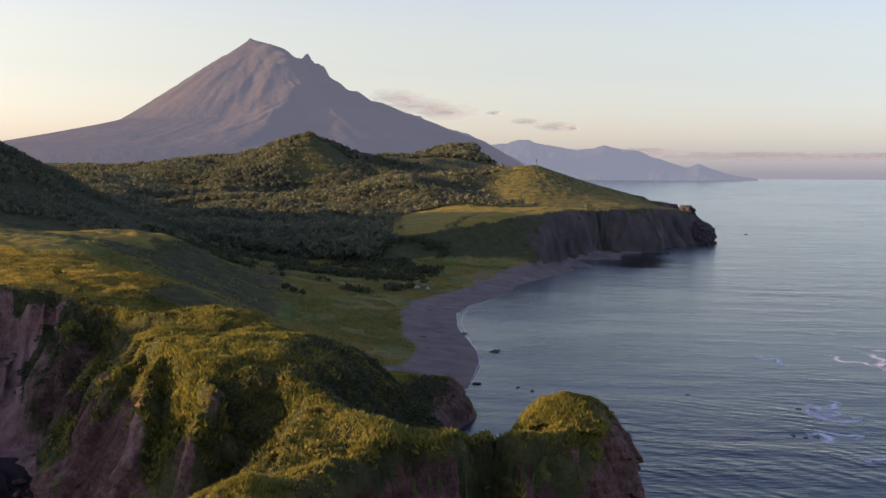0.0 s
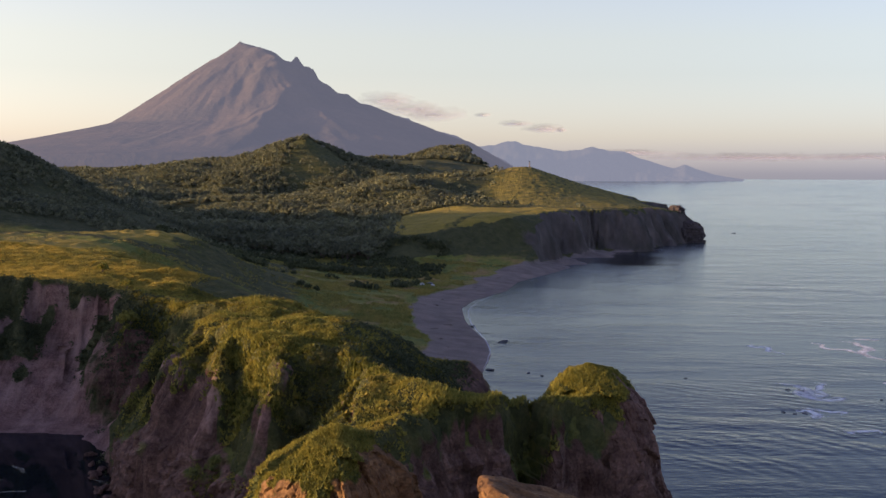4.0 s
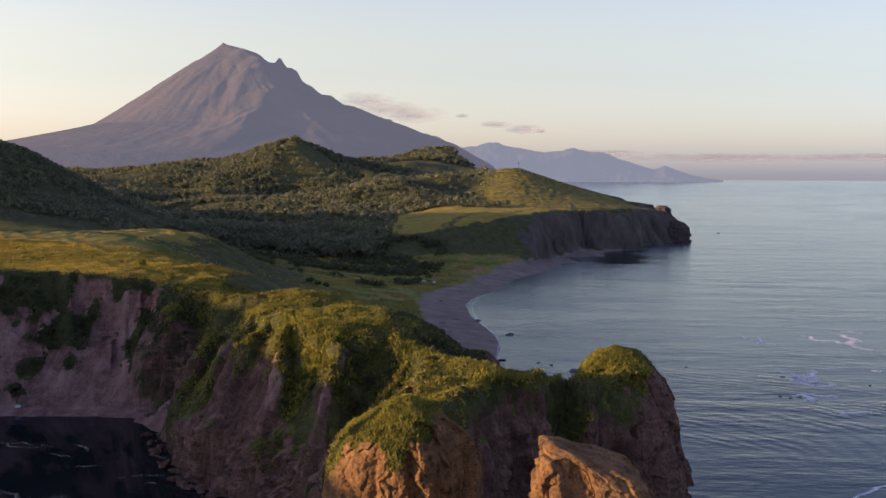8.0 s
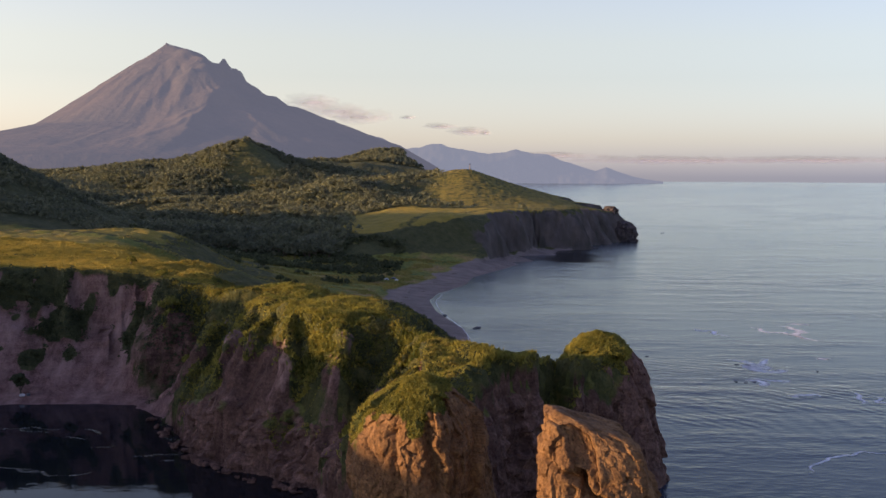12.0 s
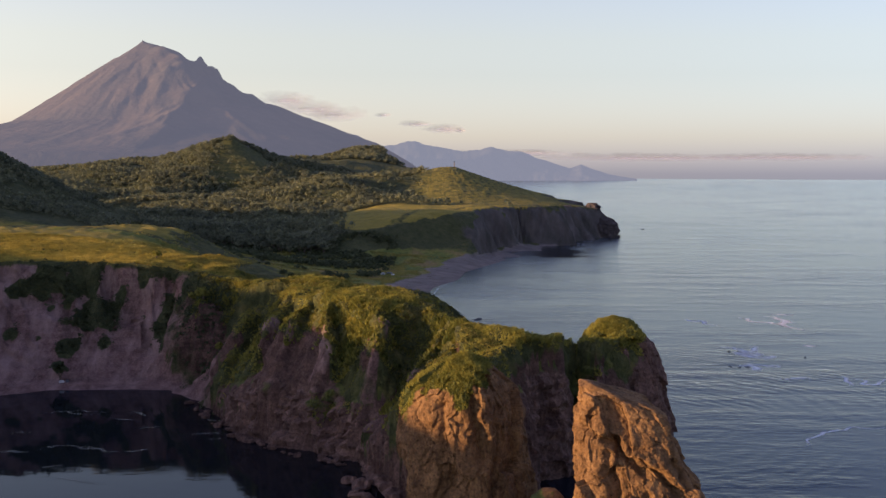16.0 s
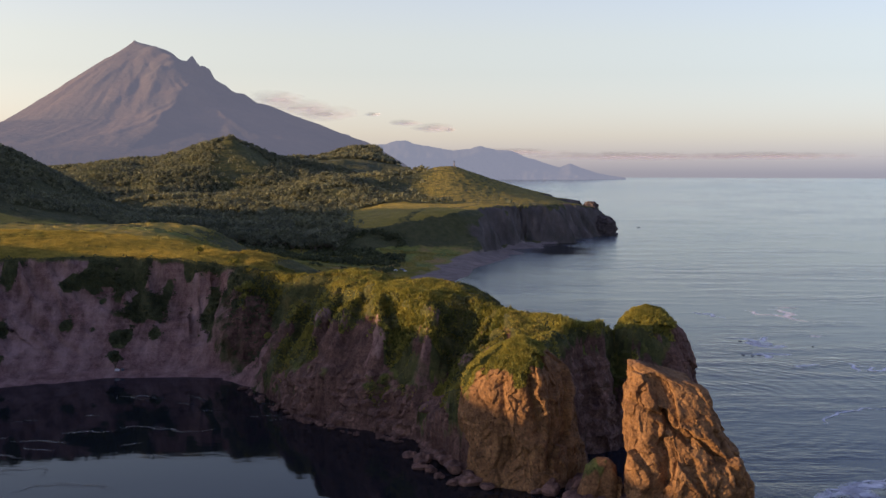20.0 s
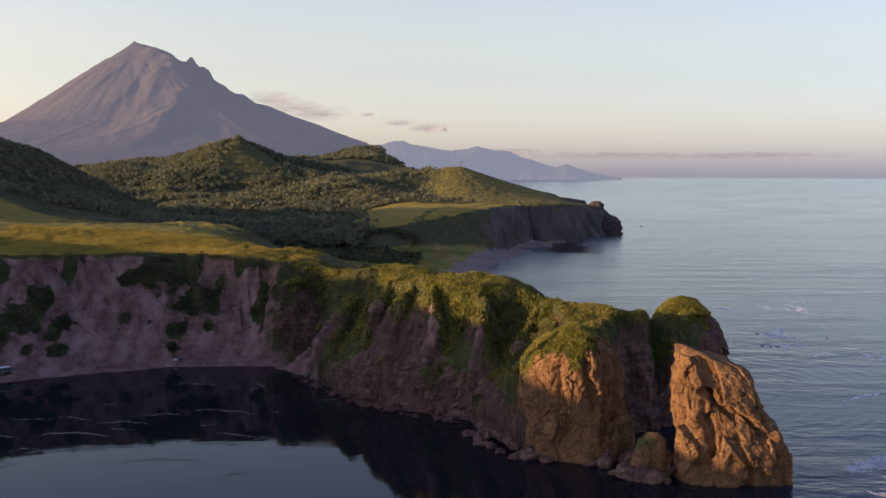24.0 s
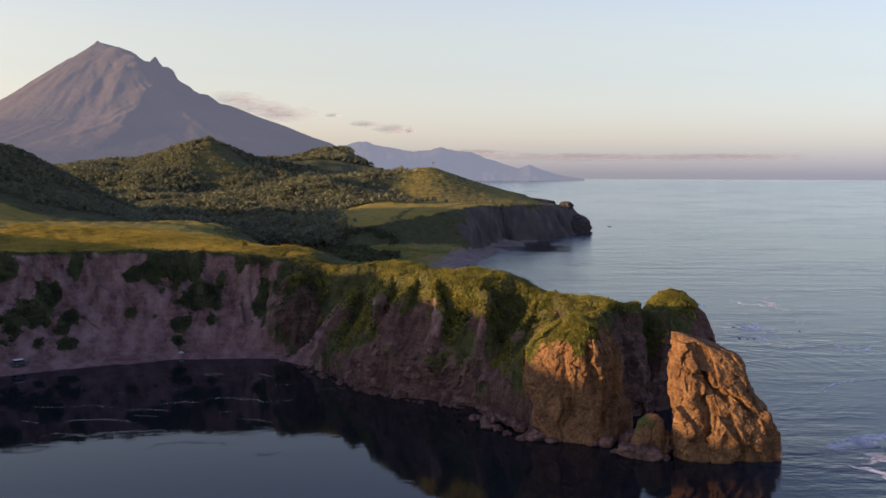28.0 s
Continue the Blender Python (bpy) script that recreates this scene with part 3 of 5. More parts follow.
    on_spur = step(12, 7, np.abs(q)) * step(0.3, 1.5, d)
    z = z * (1 - on_spur) + on_spur * np.maximum(crest - 0.65 * np.abs(q) - 0.6 * np.abs(fbm((x + y) / 1.6, crest / 30, 5.0, 2)), 0.4)
    woods = step(760, 880, y) * step(10, -50, x - 0.1 * (y - 900)) * step(10, 18, top)
    z = z + woods * (9.0 * (0.16 - np.abs(fbm((x + 0.5 * y) / 110, (y - 0.4 * x) / 150, 8.1, 3))) + 2.0 * fbm(x / 30, y / 30, 4.0, 2))
    z = np.where(dd < 0, np.maximum(dd * 0.35, -6), z)
    z = np.where((dd >= 0) & (z < 0.05 * np.minimum(dd, 10)), 0.05 * np.minimum(dd, 10), z)
    return z, s, d, top, along


def spaced(*runs):
    out = [runs[0][0]]
    for a, b, s0, s1 in runs:
        v = a
        while v < b - 1e-6:
            v += s0 + (s1 - s0) * (v - a) / (b - a)
            out.append(min(v, b))
    return np.array(out)


def grid_mesh(name, X, Y, Z, attrs=(), smooth=True):
    ny, nx = X.shape
    me = bpy.data.meshes.new(name)
    me.vertices.add(nx * ny)
    me.vertices.foreach_set("co", np.stack([X, Y, Z], -1).astype(np.float32).ravel())
    idx = np.arange(nx * ny).reshape(ny, nx)
    q = np.stack([idx[:-1, :-1], idx[:-1, 1:], idx[1:, 1:], idx[1:, :-1]], -1).reshape(-1, 4)
    add_faces(me, q, smooth)
    for label, values in attrs:
        me.attributes.new(label, "FLOAT", "POINT").data.foreach_set("value", np.broadcast_to(values, X.shape).astype(np.float32).ravel())
    return me


def add_faces(me, q, smooth=True):
    k = q.shape[1]
    me.loops.add(q.size)
    me.loops.foreach_set("vertex_index", q.ravel().astype(np.int32))
    me.polygons.add(len(q))
    me.polygons.foreach_set("loop_start", np.arange(0, q.size, k, dtype=np.int32))
    me.polygons.foreach_set("use_smooth", np.full(len(q), smooth))
    me.update(calc_edges=True)


# ---- ground sheet ----
gx = spaced((-3000, -800, 300, 120), (-800, -300, 60, 12), (-300, -170, 8, 1.2), (-170, -75, 0.7, 0.6), (-75, 50, 0.5, 0.5), (50, 200, 1.0, 4), (200, 4000, 20, 500))
gy = spaced((-900, 130, 120, 2), (130, 300, 0.5, 0.5), (300, 350, 0.6, 0.8), (350, 1150, 0.9, 4.0), (1150, 2000, 5, 16), (2000, 4700, 20, 300))
GX, GY = np.meshgrid(gx, gy)
GZ, RISE, INLAND, TOPZ, ALONG = land(GX, GY)
SLOPE = np.hypot(np.gradient(GZ, gx, axis=1), np.gradient(GZ, gy, axis=0))
COVE = cove_side(GX, GY)
VEG = fbm(GX / 16, GY / 16, 4.4, 3)
on_cliff = step(1.02, 0.94, RISE) * step(8, 12, TOPZ)
# dark scrub hangs below the cliff's edge and down its gullies
PATCHES = [(-129.6, 24.5, 3.0, 4.4), (-134.7, 16.0, 3.4, 6.8), (-139.2, 12.2, 4.2, 5.2), (-113.7, 21.7, 4.4, 2.6), (-106.1, 24.8, 6.2, 7.0), (-99.1, 23.6, 4.4, 6.0), (-102.5, 27.6, 8.9, 2.2), (-92.5, 14.8, 6.5, 4.3), (-87.8, 20.6, 1.6, 4.0), (-97.0, 7.9, 3.0, 1.8), (-82.4, 25.3, 2.1, 4.0), (-77.2, 26.0, 5.6, 3.3), (-74.8, 14.3, 2.0, 5.7), (-62.9, 23.0, 8.4, 5.7), (-62.9, 14.2, 6.9, 7.2), (-66.0, 6.4, 4.1, 3.4), (-112.5, 11.1, 2.0, 1.8), (-89.1, 8.6, 1.7, 1.6), (-128.2, 10.4, 2.0, 3.2), (-132.7, 5.3, 1.3, 1.4), (-126.0, 4.5, 2.0, 1.4), (-146.4, 25.2, 3.5, 4.0), (-62.4, 25.0, 5.3, 2.8)]
SCRUB = np.zeros(GX.shape)
for px, pz, rx, rz in PATCHES:
    SCRUB = np.maximum(SCRUB, step(1.05, 0.75, np.hypot((GX - px) / rx, (GZ - pz) / rz) + 0.5 * fbm(GX / 3.5, GY / 3.5, px, 3)))
brow = step(0.955, 0.985, RISE + 0.03 * VEG)
in_gully = np.zeros(GX.shape)
for line in COVE_GULLIES[:1]:
    q_, floor_ = line_distance(line, GX, GY)
    in_gully = np.maximum(in_gully, step(7.0, 3.5, np.abs(q_) + 1.5 * VEG + np.maximum(GZ - floor_ - 5, 0)) * step(1.5, 3.5, GZ))
SCRUB = np.maximum(SCRUB * step(-40, -46, GX), in_gully)
on_cliff = np.maximum(on_cliff, in_gully)
SCRUB = on_cliff * np.maximum(SCRUB, COVE * np.maximum(0.8 * brow, step(0.85, 1.1, fbm(GX / 3, GZ / 2, 8.8, 3)))) * step(0.06, 0.12, RISE) * step(350, 330, GY)
w_earth = np.clip(COVE * on_cliff * (1 - SCRUB), 0, 1)
slip = step(7, 3, np.hypot(GX + 27, (GY - 312) * 0.7) + 2 * VEG)
w_earth = np.maximum(w_earth, 0.9 * slip)
# bare red scars on the noses of the spurs
SCARS = [(-26.2, 216.2, 1.9, 2.6), (-14.6, 212, 1.6, 3.0), (-16.8, 207, 1.8, 2.2), (-33.8, 224.5, 1.2, 1.6), (-9, 203, 1.4, 1.8), (-40, 238, 1.2, 2.2), (-6, 207.5, 0.9, 1.4), (-47, 262, 1.6, 2.6)]
for px, py, rx, ry in SCARS:
    w_earth = np.maximum(w_earth, 0.62 * step(1.2, 0.5, np.hypot((GX - px) / rx, (GY - py) / ry) + 0.9 * fbm(GX / 1.8, GY / 1.8, px, 3)))
EARTHY = step(9.5, 6.0, np.abs(line_distance(EARTH_SPUR, GX, GY)[0]) + 1.5 * VEG) * step(22, 18, GZ) * step(-44, -47, GX)
w_earth = np.maximum(w_earth, EARTHY * (1 - SCRUB))
# green lobes hang down the gullies of the bare rock face: x, height, half width, half height
LOBES = [(-44.5, 15.2, 3.5, 5.5), (-48.8, 8.2, 3.8, 5.2), (-50.1, 3.6, 2.9, 3.0), (-22.6, 20.8, 3.2, 7.1), (-23.5, 14.7, 2.1, 3.6), (-20.6, 12.5, 2.6, 3.6), (-13.7, 13.2, 7.1, 4.1), (-10.0, 19.0, 3.9, 5.5), (-26.3, 7.3, 3.9, 1.9), (-17.5, 4.2, 3.8, 1.9), (-5.8, 14.1, 1.7, 3.7)]
lobe = np.zeros(GX.shape)
for px, pz, rx, rz in LOBES:
    lobe = np.maximum(lobe, step(1.25, 0.75, np.hypot((GX - px) / rx, (GZ - pz) / rz) + 0.7 * fbm(GX / 3, GY / 3, px, 3)))
w_dark = (1 - COVE) * step(-0.15, 0.35, (18.8 - 6.5 * step(4, 10, GX) - GZ) / 6 + 0.3 * (SLOPE - 1.5) + 0.8 * fbm(GX / 6, GY / 6, 4.4, 3)) * step(6, 10, TOPZ) * step(0.97, 0.85, RISE) * (1 - lobe) * (1 - EARTHY)
w_cape = step(0.55, 1.0, SLOPE + 0.4 * VEG) * step(4, 20, GX + 7 * VEG) * step(690, 706, GY) * step(44, 34, INLAND)
w_dark = np.where(GY > 600, 0, w_dark)
w_gravel = np.maximum(step(21, 16, INLAND + 3 * VEG) * step(7, 5, TOPZ), COVE * step(5.5, 3.5, INLAND + VEG) * step(8, 12, TOPZ) * 0.8)
w_gravel = np.maximum(w_gravel, step(19, 14, INLAND) * step(600, 640, GY) * step(90, 70, GX) * step(6, 4.5, GZ))
track = np.minimum(np.abs(GY - 341 - 0.13 * (GX + 60)), np.abs(GY - 373 - 0.2 * (GX + 60) - 6 * np.sin(GX / 40)))
terrace = step(-58, -66, GX + 4 * VEG) * step(394, 378, GY + 0.35 * (GX + 91) + 4 * VEG)
upper_terrace = step(-106, -113, GX + 5 * VEG) * step(440, 456, GY + 4 * VEG) * step(500, 486, GY + 4 * VEG)
field_near = np.maximum(terrace * step(1.0, 1.06, RISE), upper_terrace) * step(20, 25, GZ)
field_far = step(6, 12, INLAND) * step(17, 20, GZ) * step(0.75, 0.55, SLOPE) * step(-3, 2, GY - np.interp(GX, [-70, -57, -47, -30, -13, 2, 10, 30, 60], [668, 670, 683, 695, 704, 713, 738, 800, 822]) + 3 * VEG) * step(-85, -60, GX) * step(870, 845, GY - 0.9 * np.maximum(GX, 0))
scarp = np.abs(GX + 32 - 0.42 * (GY - 695) + 4 * VEG) * step(860, 830, GY)
hill_grass = step(-40, -8, GX - 0.12 * (GY - 1000) + 12 * VEG) * step(830, 880, GY)
w_hay = np.maximum(field_near * (0.85 + 0.25 * VEG + 0.35 * fbm(GX / 70, GY / 9 + GX / 60, 7.0, 2)), np.maximum(field_far * (1.0 + 0.3 * VEG) * (0.45 + 0.55 * step(2, 5, scarp)), 0.5 * hill_grass * step(0.6, 0.4, SLOPE)))
w_hay = w_hay * (1 - 0.75 * step(1.6, 0.7, track) * field_near)
w_meadow = step(322, 350, GY + 0.3 * (GX + 60)) * step(700, 660, GY)
# slope behind the terraces: its shade is painted with the dark wood-floor colour
shade_slope = step(388, 402, GY + 0.35 * (GX + 91) + 3 * VEG) * step(-62, -76, GX + 0.2 * (GY - 480)) * step(620, 570, GY) * (1 - upper_terrace)
w_meadow = np.maximum(w_meadow, step(-60, -90, GX) * step(400, 440, GY) * step(720, 660, GY))
w_meadow = w_meadow * (1 - 0.8 * shade_slope)
# the bluff's shade is put into its colour, dark wood floor for meadow
bluff = step(640, 655, GY) * step(5, 8, GZ) * step(0.25, 0.45, SLOPE) * step(-85, -65, GX) * step(40, 15, GX) * step(760, 735, GY) * (1 - field_far)
w_meadow = w_meadow * (1 - bluff)
bare_top = step(40, 22, np.hypot(GX + 212, (GY - 1225) * 0.45) + 8 * VEG)
WOODED = step(610, 650, GY + 0.25 * GX) * (1 - field_far) * step(6, 9, GZ) * (1 - 0.93 * bare_top) * step(20, 45, INLAND)
slope_bare = np.maximum(step(-75, -50, GX - 0.25 * (GY - 655)) * step(860, 830, GY), hill_grass)
WOODED = WOODED * (1 - slope_bare) * (1 - step(30, 60, GX) * step(950, 1000, GY))
WOODED = np.maximum(WOODED, step(-120, -160, GX) * step(480, 520, GY) * step(780, 740, GY) * step(14, 24, GZ))
gxs, gys = np.gradient(GZ, gx, axis=1), np.gradient(GZ, gy, axis=0)
near = step(-175, -165, GX) * step(60, 50, GX) * step(120, 130, GY) * step(345, 320, GY)
crag = 0.9 * fbm(GX / 2.6, GY / 2.6, GZ / 2.2, 4) + 0.5 * np.round(2 * vnoise(GX / 5, GY / 5, GZ / 1.7)) / 2
rills = 2.6 * (0.28 - np.abs(fbm((ALONG + 0.55 * INLAND) / 4.5, INLAND / 26, 1.0, 4))) + 0.35 * fbm(GX / 1.6, GY / 1.6, GZ / 1.6, 3)
crag = np.where(COVE > 0.5, rills * step(0.3, 0.6, SLOPE) * step(3, 8, GZ) * step(1.0, 0.93, RISE), crag * step(0.8, 1.8, SLOPE)) * near * step(0.2, 1.5, GZ)
ln = np.maximum(SLOPE, 0.3)
DX, DY = GX - crag * gxs / ln, GY - crag * gys / ln
ground = new("ground", grid_mesh("ground", DX, DY, GZ, [("earth", w_earth), ("dark_rock", w_dark), ("cape", w_cape), ("gravel", w_gravel), ("hay", w_hay), ("meadow", w_meadow), ("wood", np.maximum(np.maximum(WOODED, SCRUB), np.maximum(bluff, 0.45 * shade_slope)))]))
ground.data.materials.append(m_ground)
tagged(ground, "grassy coastal land with eroded cliffs and dark gravel beach", "ground", kind="structure")


def sample(field, x, y):
    """A value of the ground sheet between its points."""
    x, y = np.asarray(x, float), np.asarray(y, float)
    i, j = np.clip(np.searchsorted(gx, x) - 1, 0, len(gx) - 2), np.clip(np.searchsorted(gy, y) - 1, 0, len(gy) - 2)
    u, v = np.clip((x - gx[i]) / (gx[i + 1] - gx[i]), 0, 1), np.clip((y - gy[j]) / (gy[j + 1] - gy[j]), 0, 1)
    return (field[j, i] * (1 - u) + field[j, i + 1] * u) * (1 - v) + (field[j + 1, i] * (1 - u) + field[j + 1, i + 1] * u) * v


def ground_z(x, y):
    return float(sample(GZ, x, y))


def cliff_face(name, start, end, reach, ceiling, label, spacing=0.33, rows=56):
    """The bare rock of a sea cliff, finely broken, over the sheet's steep edge."""
    i0, i1 = (int(np.argmin(np.hypot(COAST[:, 0] - p[0], COAST[:, 1] - p[1]))) for p in (start, end))
    path = COAST[i0:i1 + 1]
    for _ in range(2):
        path = np.concatenate([path[:1], np.stack([path[:-1] * 0.75 + path[1:] * 0.25, path[:-1] * 0.25 + path[1:] * 0.75], 1).reshape(-1, 2), path[-1:]])
    run = np.append(0, np.cumsum(np.hypot(*np.diff(path, axis=0).T)))
    t = np.arange(0, run[-1], spacing)
    px, py = np.interp(t, run, path[:, 0]), np.interp(t, run, path[:, 1])
    k = np.ones(25) / 25
    tx_, ty_ = (np.convolve(np.pad(np.gradient(v), 12, mode="edge"), k, "valid") for v in (px, py))
    ln_ = np.hypot(tx_, ty_)
    nx_, ny_ = -ty_ / ln_, tx_ / ln_
    deep = np.linspace(-0.8, reach, 60)
    Z = sample(GZ, px[:, None] + nx_[:, None] * deep, py[:, None] + ny_[:, None] * deep)
    Z = np.maximum.accumulate(Z, axis=1)
    X, Y, H = (np.zeros((rows, len(t))) for _ in range(3))
    for i in range(len(t)):
        h = np.linspace(-0.8, min(ceiling, Z[i, -1] - 0.3), rows)
        d = np.interp(h, Z[i] + np.arange(60) * 1e-4, deep)
        X[:, i], Y[:, i], H[:, i] = px[i] + nx_[i] * d, py[i] + ny_[i] * d, h
    block = hash3(*(np.floor(v).astype(np.int64) for v in ((X + 0.8 * fbm(X / 3, Y / 3, H / 3, 2)) / 2.4, Y / 2.4, (H + 0.5 * fbm(X / 2, Y / 2, H / 2, 2)) / 3.0)))
    rib = fbm(t[None, :] / 3.2, H / 14, 3.0, 3)
    push = 0.25 + 0.8 * rib + 0.8 * fbm(X / 2.2, Y / 2.2, H / 1.6, 4) + 1.2 * (block - 0.45)
    fade = step(1.0, 0.8, np.linspace(0, 1, rows))[:, None] * np.sin(np.linspace(0.02, math.pi - 0.02, len(t)))[None, :] ** 0.25
    push = push * fade - 0.5 * (1 - fade)
    X, Y = X - nx_ * push, Y - ny_ * push
    green = np.clip(1 - sample(w_dark, X, Y) + 0.25, 0, 1) * step(5, 11, H)
    me = grid_mesh(name, X, Y, H, [("grass", green)], False)
    me.materials.append(m_dark)
    return tagged(new(name, me), label, "cliff", kind="structure")


cliff_face("cliff_west", (-52.7, 242.5), (-12.5, 181), 7.0, 13.0, "layered brown rock cliff below the grassy headland")
cliff_face("cliff_south", (10, 175), (30, 201), 8.0, 20.0, "dark rock wall behind the sea stack")

# ---- sea ----
ring = spaced((10, 400, 6, 8), (400, 1100, 10, 16), (1100, 2400, 40, 200), (2400, 4850, 150, 150))
ang = np.linspace(0, 2 * math.pi, 361)
R, A = np.meshgrid(ring, ang)
R[:, 0] = 0
SX, SY = R * np.cos(A), R * np.sin(A)
SZ = np.clip((R - 2400) / 2450, 0, 1) ** 1.35 * (52 - 0.0042 * 4850)
calm = step(44, 8, SX + 0.15 * (SY - 160)) * step(330, 250, SY)
lee = step(1.0, 0.45, np.hypot((SX - 66) / 24, (SY - 795) / 80) + 0.5 * fbm(SX / 14, SY / 30, 2.0, 2))
sea = new("sea", grid_mesh("sea", SX, SY, SZ, [("open_sea", (1 - 0.93 * calm ) * (1 - 0.75 * lee)), ("swell", step(30, 45, SX + 6 * fbm(SX / 20, SY / 20, 5.0, 2)) * step(440, 300, SY) * np.clip(0.55 + 0.9 * fbm(SX / 34, SY / 34, 3.0, 3), 0, 1))]))
sea.data.materials.append(m_water)
tagged(sea, "calm dark blue sea with light ripples", "sea", kind="structure")


# ---- far mountains ----
def far_ridge(name, sil, dist, depth, label, mat, rough=0.05):
    """A range whose crest has the given heights (degrees of bearing, metres)."""
    az = np.linspace(sil[0][0], sil[-1][0], 260)
    crest = np.interp(az, [p[0] for p in sil], [p[1] for p in sil]) * (1 + 0.025 * fbm(az * 2.2, 0, 1.0, 4))
    v = np.linspace(0, 1, 50)
    AZ, V = np.meshgrid(np.radians(az), v)
    H = crest[None, :] * (1 - np.abs(V - 0.7) / np.where(V < 0.7, 0.7, 0.3))
    H = H + crest[None, :] * rough * fbm(AZ * 160, V * 9, 2.0, 4) * np.minimum(1, (0.7 - V) * 4).clip(0, 1)
    RR = dist + depth * (V - 0.7)
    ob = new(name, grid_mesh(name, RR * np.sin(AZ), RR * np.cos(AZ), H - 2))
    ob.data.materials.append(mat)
    return tagged(ob, label, "mountain", kind="structure")


def volcano():
    # metres from the summit, height, on either side
    left = [(0, 409), (65, 367), (215, 268), (338, 184), (420, 164), (510, 144), (655, 114), (950, 80), (1400, 64)]
    right = [(0, 409), (42, 401), (85, 385), (105, 378), (124, 360), (171, 349), (184, 337), (201, 338), (215, 310), (243, 290), (267, 268), (293, 263), (325, 235), (365, 224), (492, 176), (604, 138), (700, 80), (790, 0), (1200, -10)]
    az0, dist = math.atan2(-817.9, 3220.4), 3322.6
    u = spaced((-1400, -520, 30, 12), (-520, 650, 5, 5), (650, 1150, 12, 30))
    v = spaced((-1000, -520, 22, 8), (-520, 120, 5, 5))
    U, V = np.meshgrid(u, v)
    rho, phi = np.hypot(U, V), np.arctan2(U, -V)
    w = step(-0.25, 0.95, np.sin(phi))
    side = step(20, 150, -V)
    wob = rho * (1 - 0.05 * side)
    H = np.interp(wob, *zip(*left)) * (1 - w) + np.interp(wob, *zip(*right)) * w
    H = H + 3 * fbm(U / 28, V / 28, 1.0, 4) * (1 - side) * step(15, 80, rho)
    # a horn on the shoulder and a pointed summit
    H = H + 20 * np.exp(-((U - 154) / 11) ** 2 - (V / 30) ** 2) + 5 * np.exp(-rho / 9)
    # a ridge runs from the summit down the near side, with sharp ribs slanting off its sunny face, and a lower spur below it
    wu, wv = U + 9 * fbm(U / 60, V / 60, 2.0, 3), V + 9 * fbm(U / 60, V / 60, 6.0, 3)

    def roof(line, sunny, shady, tall):
        q, k = line_distance(line, wu, wv)
        return tall * k * np.clip(1 - np.where(q > 0, q / sunny, -q / shady), 0, 1) ** 1.2

    H = H + roof([(28, -38, 0.0), (50, -65, 0.6), (78, -115, 1), (107, -200, 1.1), (112, -235, 0.2)], 100, 42, 22)
    H = H + roof([(150, -195, 0.3), (150, -218, 1), (112, -320, 1.1), (62, -470, 1), (10, -640, 0.3)], 130, 48, 24)
    for u0, v0, u1, v1, tall in ((0, -70, -190, -290, 6), (40, -115, -90, -350, 7), (75, -180, -20, -400, 8), (-60, -50, -260, -190, 4), (110, -320, -60, -490, 6), (90, -420, -150, -660, 5)):
        H = H + roof([(u0, v0, 0.4), (u0 * 0.7 + u1 * 0.3, v0 * 0.7 + v1 * 0.3, 1), (u1, v1, 0)], 55, 16, tall)
    for u0, v0, u1, v1, tall in ((180, -120, 330, -260, 12), (240, -60, 460, -180, 10), (150, -260, 260, -520, 12), (330, -120, 600, -360, 10)):
        H = H + roof([(u0, v0, 0.3), ((u0 + u1) / 2, (v0 + v1) / 2, 1), (u1, v1, 0)], 60, 40, tall)
    H = H - 4 * np.abs(fbm(phi * 9 + rho / 500, rho / 260, 7.7, 4)) * step(30, 170, rho) * step(1000, 430, rho) * side
    H = H - 160 * np.maximum(step(-820, -1000, V), step(-1250, -1400, U))
    X = dist * math.sin(az0) + U * math.cos(az0) + V * math.sin(az0)
    Y = dist * math.cos(az0) - U * math.sin(az0) + V * math.cos(az0)
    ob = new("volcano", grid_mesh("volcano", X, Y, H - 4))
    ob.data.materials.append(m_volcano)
    return tagged(ob, "tall bare volcano cone with gullied slopes", "volcano", kind="structure")


volcano()
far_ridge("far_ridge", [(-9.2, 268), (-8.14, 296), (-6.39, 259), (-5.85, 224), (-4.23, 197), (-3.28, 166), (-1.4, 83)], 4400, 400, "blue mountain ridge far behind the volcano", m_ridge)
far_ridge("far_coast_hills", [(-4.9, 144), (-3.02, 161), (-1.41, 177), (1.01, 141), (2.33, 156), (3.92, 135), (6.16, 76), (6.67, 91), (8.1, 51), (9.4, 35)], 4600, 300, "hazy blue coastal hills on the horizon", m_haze)


